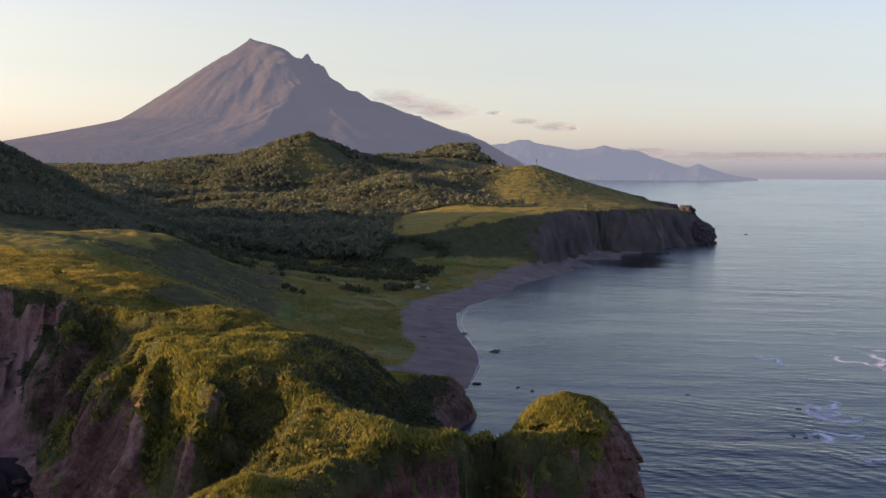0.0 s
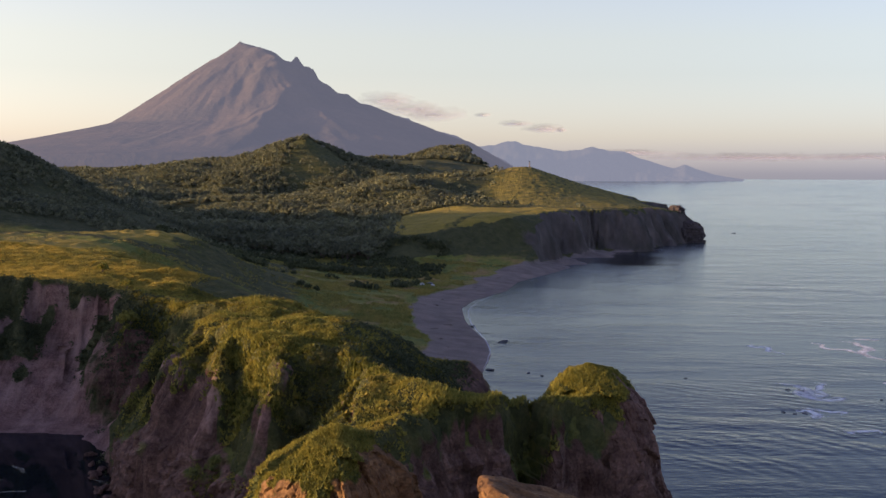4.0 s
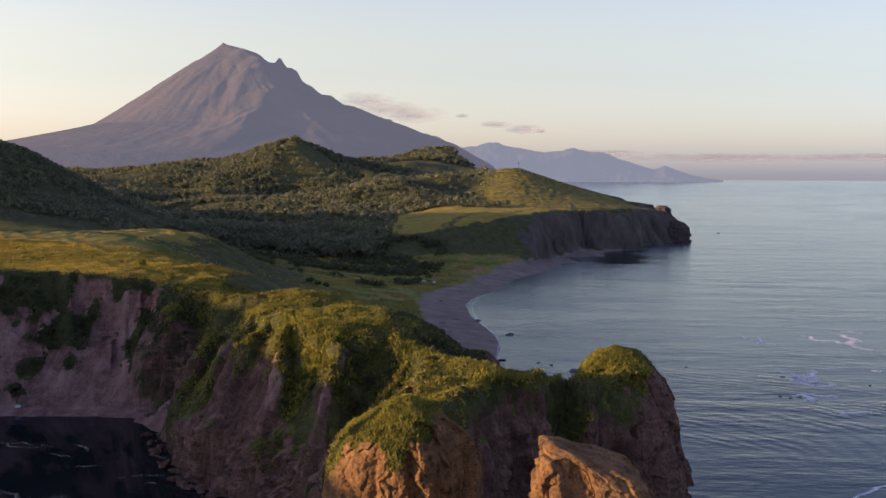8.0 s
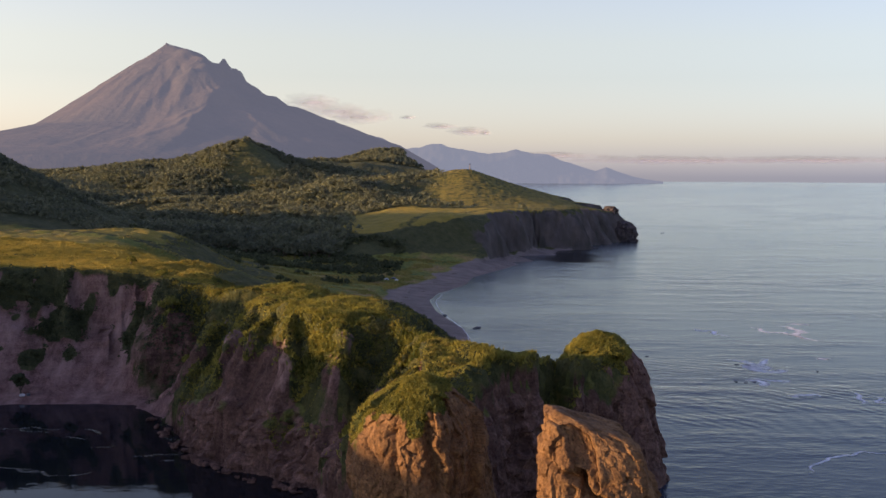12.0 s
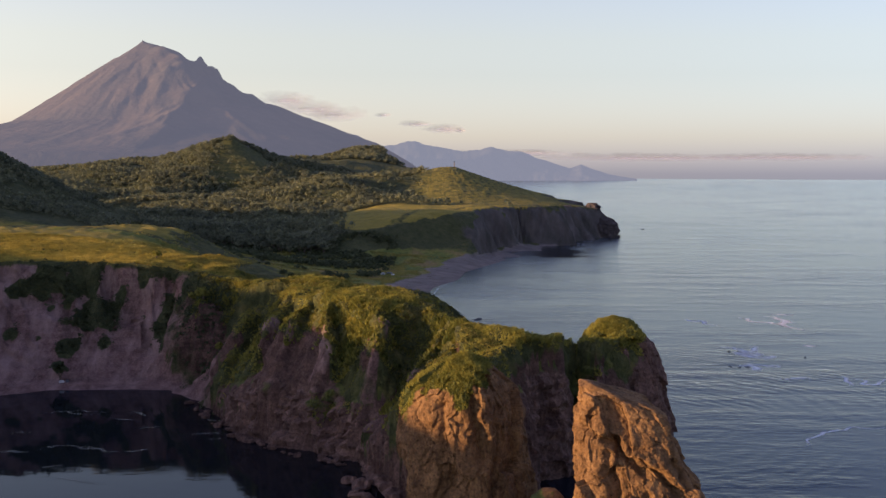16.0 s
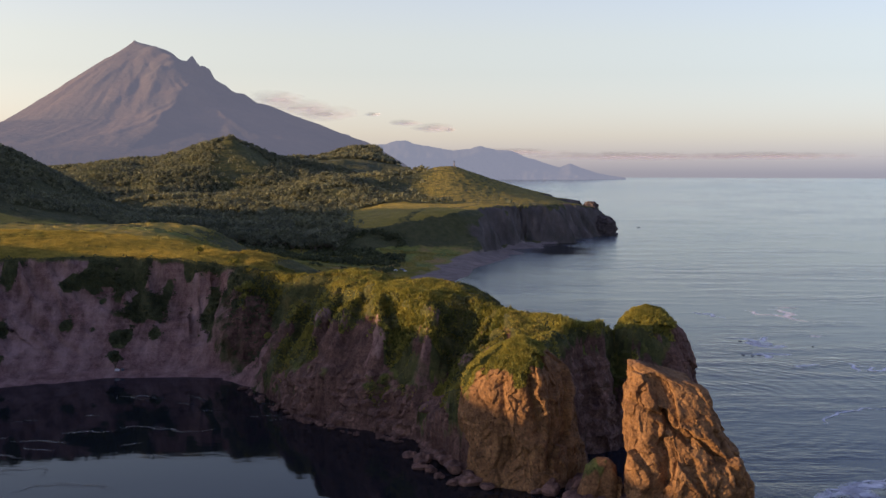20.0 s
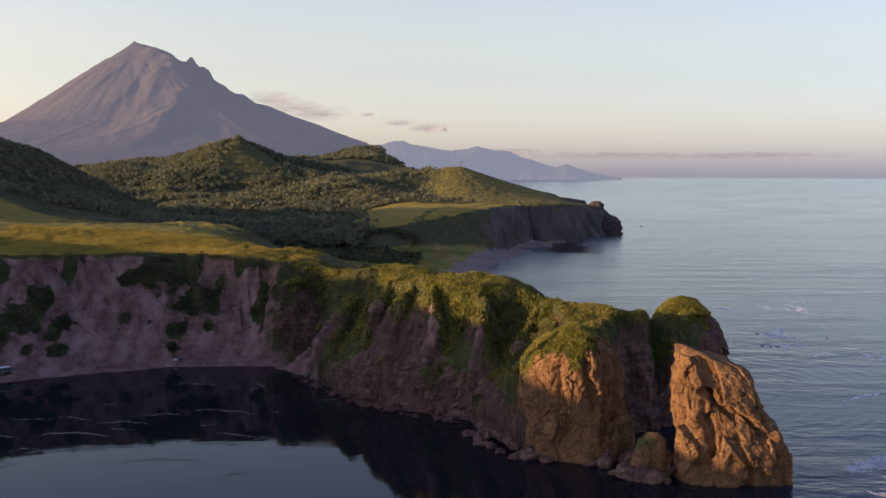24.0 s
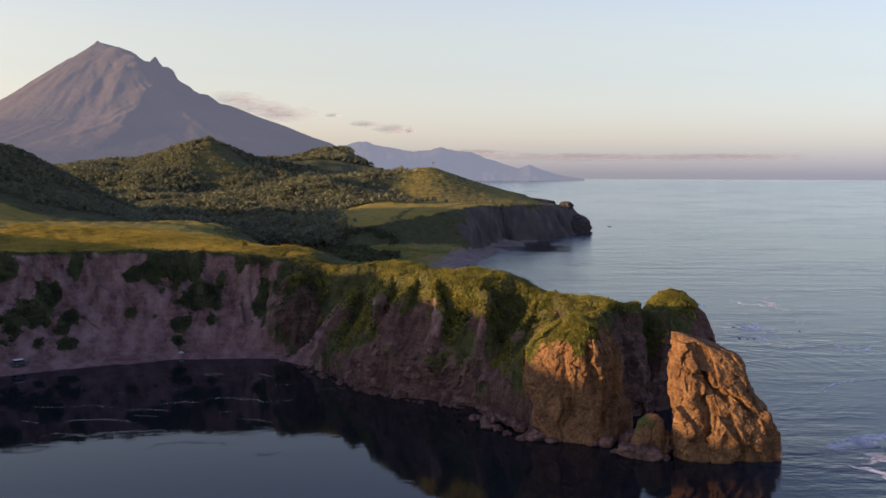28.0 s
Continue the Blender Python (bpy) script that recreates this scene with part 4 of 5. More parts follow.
# ---- rocks ----
def facets(x, y, z, seed=0.0):
    """Broken planes of rock: a tilted plane for each random cell, and how near its edge is."""
    i, j, k = (np.floor(v).astype(np.int64) for v in (x, y, z))
    first, second = np.full(x.shape, 1e9), np.full(x.shape, 1e9)
    plane, o = np.zeros(x.shape), int(seed * 13) + 1000
    for a in (-1, 0, 1):
        for b in (-1, 0, 1):
            for c in (-1, 0, 1):
                ci, cj, ck = i + a + o, j + b + o, k + c + o
                px, py, pz = (h + n for h, n in ((hash3(ci, cj, ck), i + a), (hash3(cj, ck + 7, ci), j + b), (hash3(ck + 3, ci, cj), k + c)))
                dx, dy, dz = x - px, y - py, z - pz
                q = dx * dx + dy * dy + dz * dz
                tilt = (hash3(ci + 5, cj, ck) - 0.5) * dx + (hash3(ci, cj + 5, ck) - 0.5) * dy + (hash3(ci, cj, ck + 5) - 0.5) * dz * 1.6
                closer = q < first
                second = np.where(closer, first, np.minimum(second, q))
                plane = np.where(closer, hash3(ci + 9, cj + 9, ck) - 0.5 + 0.9 * tilt, plane)
                first = np.minimum(first, q)
    return plane, np.sqrt(second) - np.sqrt(first)


def rock_column(name, cx, cy, rows, label, category, mat, seed=0.0, relief=1.0, square=3.0, grass_above=99.0, nz=150, nt=330, grassy_side=0.0, lean=0.0, turn=0.0, cuts=()):
    """A steep rock: rows of (height, shift east, radius east-west, radius north-south)."""
    h = np.array([r[0] for r in rows], float)
    zz = np.linspace(0, 1, nz)
    size = np.cumsum(np.append(0, np.hypot(np.diff(h), np.diff([r[2] for r in rows]))))
    TH, TT = np.meshgrid(np.linspace(0, 2 * math.pi, nt), zz * size[-1])
    ZZ, sh, a, b2 = (np.interp(TT, size, [r[k] for r in rows]) for k in range(4))
    c, s = np.cos(TH - radians(turn)), np.sin(TH - radians(turn))
    f = (np.abs(c) ** square + np.abs(s) ** square) ** (-1 / square)
    c, s = np.cos(TH), np.sin(TH)
    x, y = a * c * f, b2 * s * f
    wx, wy, wz = (v + 0.5 * fbm(x / 3 + o, y / 3, ZZ / 3, 2) for v, o in ((x, 0.0), (y, 5.0), (ZZ, 9.0)))
    big, big_edge = facets(wx / 4.6, wy / 4.6, wz / 8.0, seed)
    mid, mid_edge = facets(wx / 1.9, wy / 1.9, wz / 2.8, seed + 3)
    small, _ = facets(wx / 0.8, wy / 0.8, wz / 0.9, seed + 5)
    push = 2.2 * big - 0.25 * np.exp(-big_edge / 0.05) + 0.55 * mid - 0.08 * np.exp(-mid_edge / 0.10) + 0.22 * small
    push = push + 0.5 * fbm(x / 5 + seed, y / 5, ZZ / 6, 2) + 0.16 * fbm(x / 0.7, y / 0.7 + seed, ZZ / 0.7, 4)
    # clefts: sideways place and height at either end, depth, width, and how far the rock above juts out
    for x0, z0, x1, z1, deep, wide, jut in cuts:
        du, dv = x1 - x0, z1 - z0
        u, v = x + sh - x0 + 0.7 * fbm(x / 2.2, ZZ / 2.2, seed, 3), ZZ - z0 + 0.7 * fbm(x / 2.2, ZZ / 2.2, seed + 4, 3)
        k = np.clip((u * du + v * dv) / (du * du + dv * dv), 0, 1)
        off = np.hypot(u - k * du, v - k * dv)
        above = (v * du - u * dv) / math.hypot(du, dv)
        front = step(0.1, -0.3, s)
        push = push + front * (jut * step(4.5, 0.3, above) * step(0.0, 0.5, above) * step(2.5, 0.5, np.hypot(u - k * du, v - k * dv) - np.maximum(above, 0)) - deep * np.exp(-(off / wide) ** 2))
    push = relief * push * np.minimum(1, np.minimum(a, b2) / 5.5)
    X, Y = cx + sh + x + push * c, cy + y + push * s + lean * step(4, 22, ZZ)
    Z = ZZ + relief * 0.5 * fbm(x / 2.5, y / 2.5, seed, 3) * step(0.6, 0.9, TT / size[-1])
    X[:, -1], Y[:, -1], Z[:, -1] = X[:, 0], Y[:, 0], Z[:, 0]
    g = step(-1.5, 1.5, Z - grass_above + 3.4 * fbm(x / 3, y / 3, ZZ / 6 + seed, 3) - grassy_side * c)
    me = grid_mesh(name, X, Y, Z, [("grass", g)], False)
    me.materials.append(mat)
    return tagged(new(name, me), label, category), (X, Y, Z, g)


stack, _ = rock_column("sea_stack_rock", -0.5, 157, [(-2, 25.2, 9.7, 7.6), (1, 25.0, 9.6, 7.5), (6, 24.9, 9.1, 7.2), (8.5, 24.5, 8.5, 7.0), (11, 23.5, 7.4, 6.8), (15, 23.1, 6.9, 6.6), (17.6, 22.5, 5.9, 6.2), (19.2, 21.8, 4.8, 5.4), (20.6, 20.0, 3.1, 4.0), (21.6, 18.2, 1.7, 2.4), (22.2, 17.6, 0.2, 0.2)],
                       "orange sunlit eroded rock stack standing in the sea", "sea stack", m_orange, 3.0, 0.85, 3.6, lean=4.5,
                       cuts=((15.5, 16.8, 21, 14.0, 0.7, 0.5, 0.0), (19, 15.2, 29, 8.4, 1.5, 0.55, 0.9), (19.5, 13, 20, 4, 1.2, 0.7, 0.0), (24, 7.5, 27, 0, 0.7, 0.6, 0.4), (28.5, 12, 31.5, 5, 1.0, 0.5, 0.3)))
buttress, BUT = rock_column("rock_buttress", 0, 174.5, [(-2, 0.5, 8.5, 9.2), (3, 0.3, 8.6, 8.8), (10, 0.0, 8.6, 8.3), (15, -0.2, 8.1, 8), (18.5, -0.3, 6.9, 7.4), (21, -0.3, 5.0, 6.2), (22.8, -0.5, 2.8, 4.2), (23.8, -0.2, 0.2, 0.2)],
                            "bare orange rock buttress with a grassy crown", "rock buttress", m_orange, 8.0, 0.75, 4.0, 20.0, grassy_side=4.0, turn=-35,
                            cuts=((0.8, 18.5, 2.2, 9.5, 2.2, 0.9, 0.0), (-4.5, 17, -3.0, 5, 1.2, 0.8, 0.0), (4.6, 16, 4.4, 3, 1.0, 0.5, 0.0)))
knoll, KNO = rock_column("grassy_knoll", 0, 214, [(-2, 30.5, 9.8, 11), (4, 30.3, 9.4, 10.4), (10, 30, 8.8, 9.4), (16, 29.5, 8, 8.4), (20, 29.3, 6.6, 7), (22, 29, 5, 5.4), (24, 28.8, 2.8, 3.2), (24.6, 28.6, 0.2, 0.2)],
                         "steep rocky knoll with a green grass cap", "knoll", m_dark, 12.0, 0.75, 2.6, 18.6, grassy_side=3.0)
rock_column("shore_rock", 11, 158, [(-1, 0, 3.4, 3.2), (3, 0.2, 3.0, 2.8), (6, 0.3, 2.3, 2.2), (7.2, 0.3, 1.2, 1.2), (7.5, 0.3, 0.1, 0.1)], "mossy topped orange rock beside the sea stack", "rock", m_orange, 21.0, 0.5, 2.6, 7.6, 50, 90)
rock_column("headland_rock", 118, 963, [(-1, 0, 12, 14), (13, -1, 10.5, 12), (19, 0.5, 8.5, 9), (23, 1.5, 6.5, 6), (27.5, 2, 3.5, 3), (28.4, 2, 0.2, 0.2)], "dark craggy rock head at the far cape", "rock", m_grey, 31.0, 1.3, 2.6, 99, 60, 110)
rock_column("cape_rock", 131, 953, [(-1, 0, 9, 9), (5, 0, 9.5, 9), (11, 0, 8.5, 8), (15, -1, 5.5, 5), (17, -1.5, 0.2, 0.2)], "dark broken rock at the water below the cape", "rock", m_grey, 37.0, 1.2, 2.6, 99, 50, 100)


def rock_lump(name, seed, flat=0.7):
    """One rounded, broken boulder about a metre in radius."""
    bm = bmesh.new()
    bmesh.ops.create_icosphere(bm, subdivisions=3, radius=1.0)
    co = np.array([v.co for v in bm.verts])
    plane, edge = facets(co[:, 0] * 0.9 + seed, co[:, 1] * 0.9, co[:, 2] * 0.9, seed)
    k = 1 + 0.55 * plane - 0.10 * np.exp(-edge / 0.08) + 0.14 * fbm(co[:, 0] * 1.6 + seed, co[:, 1] * 1.6, co[:, 2] * 1.6, 3)
    for v, s in zip(bm.verts, k):
        v.co = v.co * float(s)
        v.co.z *= flat
    me = bpy.data.meshes.new(name)
    bm.to_mesh(me)
    bm.free()
    me.materials.append(m_boulder)
    return me


LUMPS = [rock_lump("boulder", s, f) for s, f in ((2.0, 0.75), (7.0, 0.9), (13.0, 0.6), (19.0, 0.8))]
WET = [me.copy() for me in LUMPS]
for me in WET:
    me.materials[0] = m_wet
rng = np.random.RandomState(4)


def boulder(x, y, size, label, group, z=None, name="boulder", stretch=1.0):
    for _ in range(30):
        if z is None and ground_z(x, y) > 0.9:
            x, y = x - 0.4, y - 0.6
    ob = new(name, (LUMPS if name == "boulder" else WET)[rng.randint(4)])
    base = max(ground_z(x, y), 0.0) if z is None else z
    ob.matrix_world = pose(x, y, base + size * 0.3, 0, 0, rng.uniform(0, 360)) @ Matrix.Diagonal((size * stretch, size, size * rng.uniform(0.8, 1.2), 1))
    return tagged(ob, label, "boulder", group)


FOOT = [(-17.6, 179.7, 1.2), (-15.8, 177.6, 0.9), (-11.7, 183.1, 1.9), (-9.6, 178.5, 1.6), (-9.4, 169.7, 1.8), (-12.0, 168.7, 0.9), (3.8, 163.4, 1.3), (8.4, 165.3, 1.6), (4.4, 157.4, 0.8), (6.8, 154.9, 1.9), (9.8, 152.7, 1.7), (14.0, 157.6, 1.5),
        (-13.3, 188.0, 1.2), (1.5, 163.6, 0.9), (-19.5, 188, 1.0), (-14.2, 173.5, 0.8), (7.0, 160.2, 1.2), (5.2, 168.2, 1.1), (10.6, 170.5, 1.4), (12.5, 152.2, 0.8), (-6.5, 166.2, 0.8), (-16.9, 184.4, 1.4)]
for x, y, s in FOOT:
    boulder(x, y, s * 1.3, "grey brown boulder lying at the foot of the cliff", "boulders at the cliff foot")
for k in range(46):
    t = rng.rand()
    i = np.array([(-61, 257), (-53, 241), (-44.5, 223.5), (-35.5, 212.5), (-28.5, 206.5), (-20.5, 200.5)], float)
    j = t * 4.999
    p = i[int(j)] * (1 - j % 1) + i[int(j) + 1] * (j % 1)
    boulder(p[0] - rng.uniform(-0.3, 1.6), p[1] - rng.uniform(-0.3, 1.2), rng.uniform(0.3, 0.85), "small grey stone at the waterline below the cliff", "stones at the waterline")
for x, y, s in [(-2.6, 445.0, 1.7), (8.3, 408.3, 1.2), (9.4, 409.2, 1), (7.7, 356.9, 1.1), (17.9, 353.1, 0.8), (21.4, 349.2, 0.7), (26.9, 339.5, 1.8), (29.3, 340.5, 1.3), (21.5, 318.2, 0.9), (9.9, 412.1, 0.8)]:
    boulder(x, y, s * 0.6, "dark wet rock awash near the beach", "rocks off the beach", -0.2 * s, "beach_rock", 1.4)
for x, y, s in [(80.6, 335.8, 2.2), (83.6, 334.8, 1.4), (76.2, 306.7, 1.5), (78.7, 307.7, 1.8), (74.2, 308.6, 1), (57.7, 349.3, 1), (74.2, 499.4, 1.6), (99.5, 325.1, 1.2), (184.0, 1094.0, 4), (104.8, 886.2, 3.4), (110.8, 893.0, 2.6), (97.9, 857.2, 3)]:
    boulder(x, y, s * 0.45, "dark rock breaking the open water", "rocks in the sea", -0.30 * s, "sea_rock", 1.6)


# ---- plants ----
def free_faces(name, V, k, mat, smooth=False):
    """A mesh of separate faces; V holds k corners for each."""
    me = bpy.data.meshes.new(name)
    me.vertices.add(V.size // 3)
    me.vertices.foreach_set("co", V.astype(np.float32).ravel())
    add_faces(me, np.arange(V.size // 3).reshape(-1, k), smooth)
    me.materials.append(mat)
    return me


def blades(px, py, pz, count, size, rng, lean=0.5):
    """Tufts of grass: count blades at every place."""
    n = len(px)
    base = np.repeat(np.stack([px, py, pz], -1), count, axis=0)
    s = np.repeat(size, count) if np.ndim(size) else np.full(n * count, size)
    s = s * rng.uniform(0.6, 1.3, n * count)
    a = rng.uniform(0, 2 * math.pi, n * count)
    base[:, 0] += rng.normal(0, 0.28, n * count) * s
    base[:, 1] += rng.normal(0, 0.28, n * count) * s
    base[:, 2] -= 0.12 * s
    w = np.stack([np.cos(a), np.sin(a), np.zeros_like(a)], -1) * (0.26 * s)[:, None]
    b = rng.uniform(0, 2 * math.pi, n * count)
    tip = base + np.stack([np.cos(b) * lean * s, np.sin(b) * lean * s, s * rng.uniform(0.6, 1.0, n * count)], -1)
    return np.stack([base - w, base + w, tip], 1)


def leaf_cloud(cx, cy, cz, rx, rz, per, size, rng):
    """Clumps of leaves: quads spread through rounded, gappy crowns."""
    n = len(cx)
    d = rng.normal(0, 1, (n, per, 3))
    d /= np.linalg.norm(d, axis=2, keepdims=True)
    d[..., 2] = np.abs(d[..., 2]) * 1.25 - 0.25
    r = rng.uniform(0.45, 1.08, (n, per, 1)) ** 0.6
    c = np.stack([cx, cy, cz], -1)[:, None, :] + d * r * np.stack([rx, rx, rz], -1)[:, None, :]
    nrm = d + rng.normal(0, 0.45, d.shape)
    nrm /= np.linalg.norm(nrm, axis=2, keepdims=True)
    t = np.cross(nrm, rng.normal(0, 1, d.shape))
    t /= np.linalg.norm(t, axis=2, keepdims=True)
    u = np.cross(nrm, t)
    s = (np.asarray(size).reshape(-1, 1, 1) * rng.uniform(0.55, 1.25, (n, per, 1))) * 0.5
    q = np.stack([c - t * s - u * s * 0.6, c + t * s * 0.7 - u * s, c + t * s + u * s * 0.7, c - t * s * 0.6 + u * s], 2)
    return q.reshape(-1, 3)


def trunks(cx, cy, cz, h, rng):
    """Thin tapered trunks with three sides."""
    n = len(cx)
    a = rng.uniform(0, 6.28, n)[:, None] + np.arange(3)[None, :] * 2.094
    r = 0.03 * h
    low = np.stack([cx[:, None] + np.cos(a) * r[:, None], cy[:, None] + np.sin(a) * r[:, None], np.repeat(cz[:, None] - 0.5, 3, 1)], -1)
    top = np.stack([cx[:, None] + np.cos(a) * 0.3 * r[:, None], cy[:, None] + np.sin(a) * 0.3 * r[:, None], np.repeat((cz + h * 0.7)[:, None], 3, 1)], -1)
    return np.stack([low, np.roll(low, -1, 1), np.roll(top, -1, 1), top], 2).reshape(-1, 3)


def scatter(n, x0, x1, y0, y1, weight, rng):
    x, y = rng.uniform(x0, x1, n), rng.uniform(y0, y1, n)
    keep = rng.uniform(0, 1, n) < sample(weight, x, y)
    return x[keep], y[keep]


rng = np.random.RandomState(11)
# tussock grass over the headland
GREEN = (1 - w_dark) * (1 - w_earth) * (1 - COVE) * step(4, 8, GZ) * step(330, 320, GY) * (0.35 + 0.65 * step(-0.35, 0.3, fbm(GX / 2.6, GY / 2.6, 6.0, 2)))
tx, ty = scatter(260000, -66, 30, 165, 315, GREEN * step(3.2, 2.2, SLOPE), rng)
tz = sample(GZ, tx, ty)
tall = 0.42 + 0.4 * step(-0.3, 0.5, fbm(tx / 5, ty / 5, 2.0, 2))
V = [blades(tx, ty, tz, 4, tall, rng)]
bx, by = scatter(26000, -66, 30, 165, 315, GREEN * step(-0.1, 0.35, fbm(GX / 4, GY / 4, 1.5, 3)) * step(3.2, 2.2, SLOPE), rng)
br = rng.uniform(0.25, 0.95, len(bx))
tagged(new("low_shrubs", free_faces("low_shrubs", leaf_cloud(bx, by, sample(GZ, bx, by) + 0.1, br, br * 0.8, 16, 0.3, rng), 4, m_low)), "low yellow green shrubs among the headland grass", "shrub", kind="stuff")
for owner, (X, Y, Z, g) in ((buttress, BUT), (knoll, KNO)):
    pick = (g > 0.5) & (rng.uniform(0, 1, g.shape) < 0.4)
    crown = new("grass_crown", free_faces("grass_crown", blades(X[pick], Y[pick], Z[pick], 5, 0.42, rng), 3, m_tuft))
    crown.parent = owner
    tagged(crown, "yellow green grass crown")
tagged(new("tussock_grass", free_faces("tussock_grass", np.concatenate(V), 3, m_tuft)), "yellow green tussock grass covering the headland", "grass", kind="stuff")
hx, hy = scatter(120000, -170, -50, 285, 372, np.clip(w_hay * 1.4, 0, 1), rng)
tagged(new("dry_grass", free_faces("dry_grass", blades(hx, hy, sample(GZ, hx, hy), 3, 0.5, rng), 3, m_hay)), "golden dry grass on the clifftop field", "grass", kind="stuff")
mx, my = scatter(90000, -110, 10, 345, 660, np.clip(w_meadow * (1 - w_gravel * 2), 0, 1) * step(-0.25, 0.3, fbm(GX / 9, GY / 9, 2.2, 3)), rng)
tagged(new("meadow_grass", free_faces("meadow_grass", blades(mx, my, sample(GZ, mx, my), 3, 0.8, rng), 3, m_meadow)), "rough green and brown meadow grass on the valley floor", "grass", kind="stuff")
# scrub on the cliffs
sx, sy = scatter(15000, -170, -52, 250, 318, SCRUB, rng)
LOW = (1 - COVE) * (1 - w_dark) * step(1.0, 0.5, RISE) * step(300, 290, GY) * step(0.0, 0.4, VEG + 0.2) * step(2.2, 1.6, SLOPE)
ex, ey = scatter(4200, -66, 14, 180, 290, LOW, rng)
# dark scrub added on the east slope to stand in for its shade
east_shade = (1 - COVE) * step(0.18, 0.4, -np.gradient(GZ, gx, axis=1)) * step(4, 8, GZ) * step(-16, -6, GX) * step(18, 8, GX) * step(206, 214, GY) * step(318, 306, GY)
ax_, ay_ = scatter(9000, -16, 18, 206, 318, east_shade, rng)
ex, ey = np.append(ex, ax_), np.append(ey, ay_)
sx, sy = np.append(sx, ex), np.append(sy, ey)
sr = rng.uniform(0.4, 1.3, len(sx))
V = leaf_cloud(sx, sy, sample(GZ, sx, sy) + 0.1, sr, sr * 0.75, 20, 0.34, rng)
tagged(new("cliff_scrub", free_faces("cliff_scrub", V, 4, m_scrub)), "dark green scrub hanging on the cliff and added as shade on the east slope", "scrub", kind="stuff")

# woods on the hills
fx, fy = scatter(62000, -520, 120, 600, 1330, WOODED * (0.10 + 0.90 * step(-0.28, 0.02, fbm(GX / 42, GY / 42, 3.0, 4))), rng)
lx, ly = scatter(22000, -420, -120, 500, 760, step(18, 30, GZ) * step(-0.15, 0.2, fbm(GX / 30, GY / 30, 1.0, 3) + (GZ - 30) / 40), rng)
vx, vy = scatter(5200, -160, -30, 520, 680, step(-0.1, 0.25, fbm(GX / 18, GY / 18, 5.0, 3) + (GY + 0.35 * GX - 560) / 260) * step(25, 40, INLAND), rng)
far_x, far_y = scatter(9000, -330, 30, 1500, 1760, step(30, 50, GZ), rng)
cx, cy = np.concatenate([fx, lx, far_x]), np.concatenate([fy, ly, far_y])
cz = sample(GZ, cx, cy)
hh = rng.uniform(2.0, 5.6, len(cx)) * np.where(cy < 760, np.where(cx < -150, 0.55, 0.8), 1.0) * np.where(cy > 1400, 1.2, 1.0)
V = leaf_cloud(cx, cy, cz + hh * 0.5, hh * rng.uniform(0.38, 0.55, len(cx)), hh * 0.5, 19, hh * 0.30, rng)
forest = free_faces("hill_woodland", np.concatenate([V, trunks(cx, cy, cz, hh, rng)]), 4, m_tree)
tagged(new("hill_woodland", forest), "olive green birch woodland over the hills", "woodland", kind="stuff")
cz = sample(GZ, vx, vy)
hh = rng.uniform(1.2, 3.0, len(vx))
V = leaf_cloud(vx, vy, cz + hh * 0.35, hh * 0.7, hh * 0.6, 14, hh * 0.45, rng)
tagged(new("valley_thicket", free_faces("valley_thicket", V, 4, m_scrub)), "dark low thicket on the valley floor", "thicket", kind="stuff")


def plant(name, crown_name, height, width, per, leaf, mat, label, category, seed, limbs=4):
    """A tree or shrub: tapered trunk with limbs, and a crown of separate leaf clumps."""
    r = np.random.RandomState(seed)
    thing = new(name)
    bm = bmesh.new()
    ends = []
    for k in range(limbs + 1):
        a, out = k * 2.4 + seed, 0 if k == 0 else width * 0.55
        tip = Vector((math.cos(a) * out, math.sin(a) * out, height * (0.75 if k == 0 else r.uniform(0.45, 0.7))))
        root = Vector((0, 0, -0.3 if k == 0 else height * 0.15))
        bot = bmesh.ops.create_cone(bm, cap_ends=True, segments=6, radius1=0.035 * height * (1 if k == 0 else 0.55), radius2=0.008 * height, depth=(tip - root).length)["verts"]
        m = Matrix.Translation((root + tip) / 2) @ (tip - root).to_track_quat("Z", "Y").to_matrix().to_4x4()
        bmesh.ops.transform(bm, matrix=m, verts=bot)
        ends.append(tip)
    me = bpy.data.meshes.new("trunk")
    bm.to_mesh(me)
    bm.free()
    me.materials.append(m_bark)
    trunk = new("trunk", me)
    trunk.parent = thing
    c = np.array([tuple(e) for e in ends] + [(r.uniform(-width, width) * 0.5, r.uniform(-width, width) * 0.5, height * r.uniform(0.35, 0.8)) for _ in range(4)])
    R = r.uniform(0.38, 0.6, len(c)) * width
    V = leaf_cloud(c[:, 0], c[:, 1], c[:, 2], R, R * 0.9, per, leaf, r)
    crown = new(crown_name, free_faces("crown", V, 4, mat))
    crown.parent = thing
    return tagged(thing, label, category)


def put(proto, places, seed, group, first=True):
    """Stands a plant and its copies on the ground."""
    r = np.random.RandomState(seed)
    for k, (x, y) in enumerate(places):
        s = r.uniform(0.75, 1.25)
        m = pose(x, y, ground_z(x, y) - 0.1, 0, 0, r.uniform(0, 360))
        if k == 0 and first:
            proto.matrix_basis = m
            proto["group"] = group
        else:
            ob = copy_thing(proto, m)
            ob.scale = (s, s, s * r.uniform(0.9, 1.15))
            ob["group"] = group


cove_bush = plant("bush", "crown", 5.4, 2.3, 60, 0.55, m_scrub, "round dark green bush at the foot of the cove cliff", "bush", 5)
cove_bush.matrix_basis = pose(-96.8, 276.8, ground_z(-96.8, 276.8) - 0.2)
r = np.random.RandomState(21)
birch = plant("birch_tree", "crown", 7.5, 2.6, 22, 1.0, m_tree, "olive green birch tree at the edge of the woods", "tree", 9)
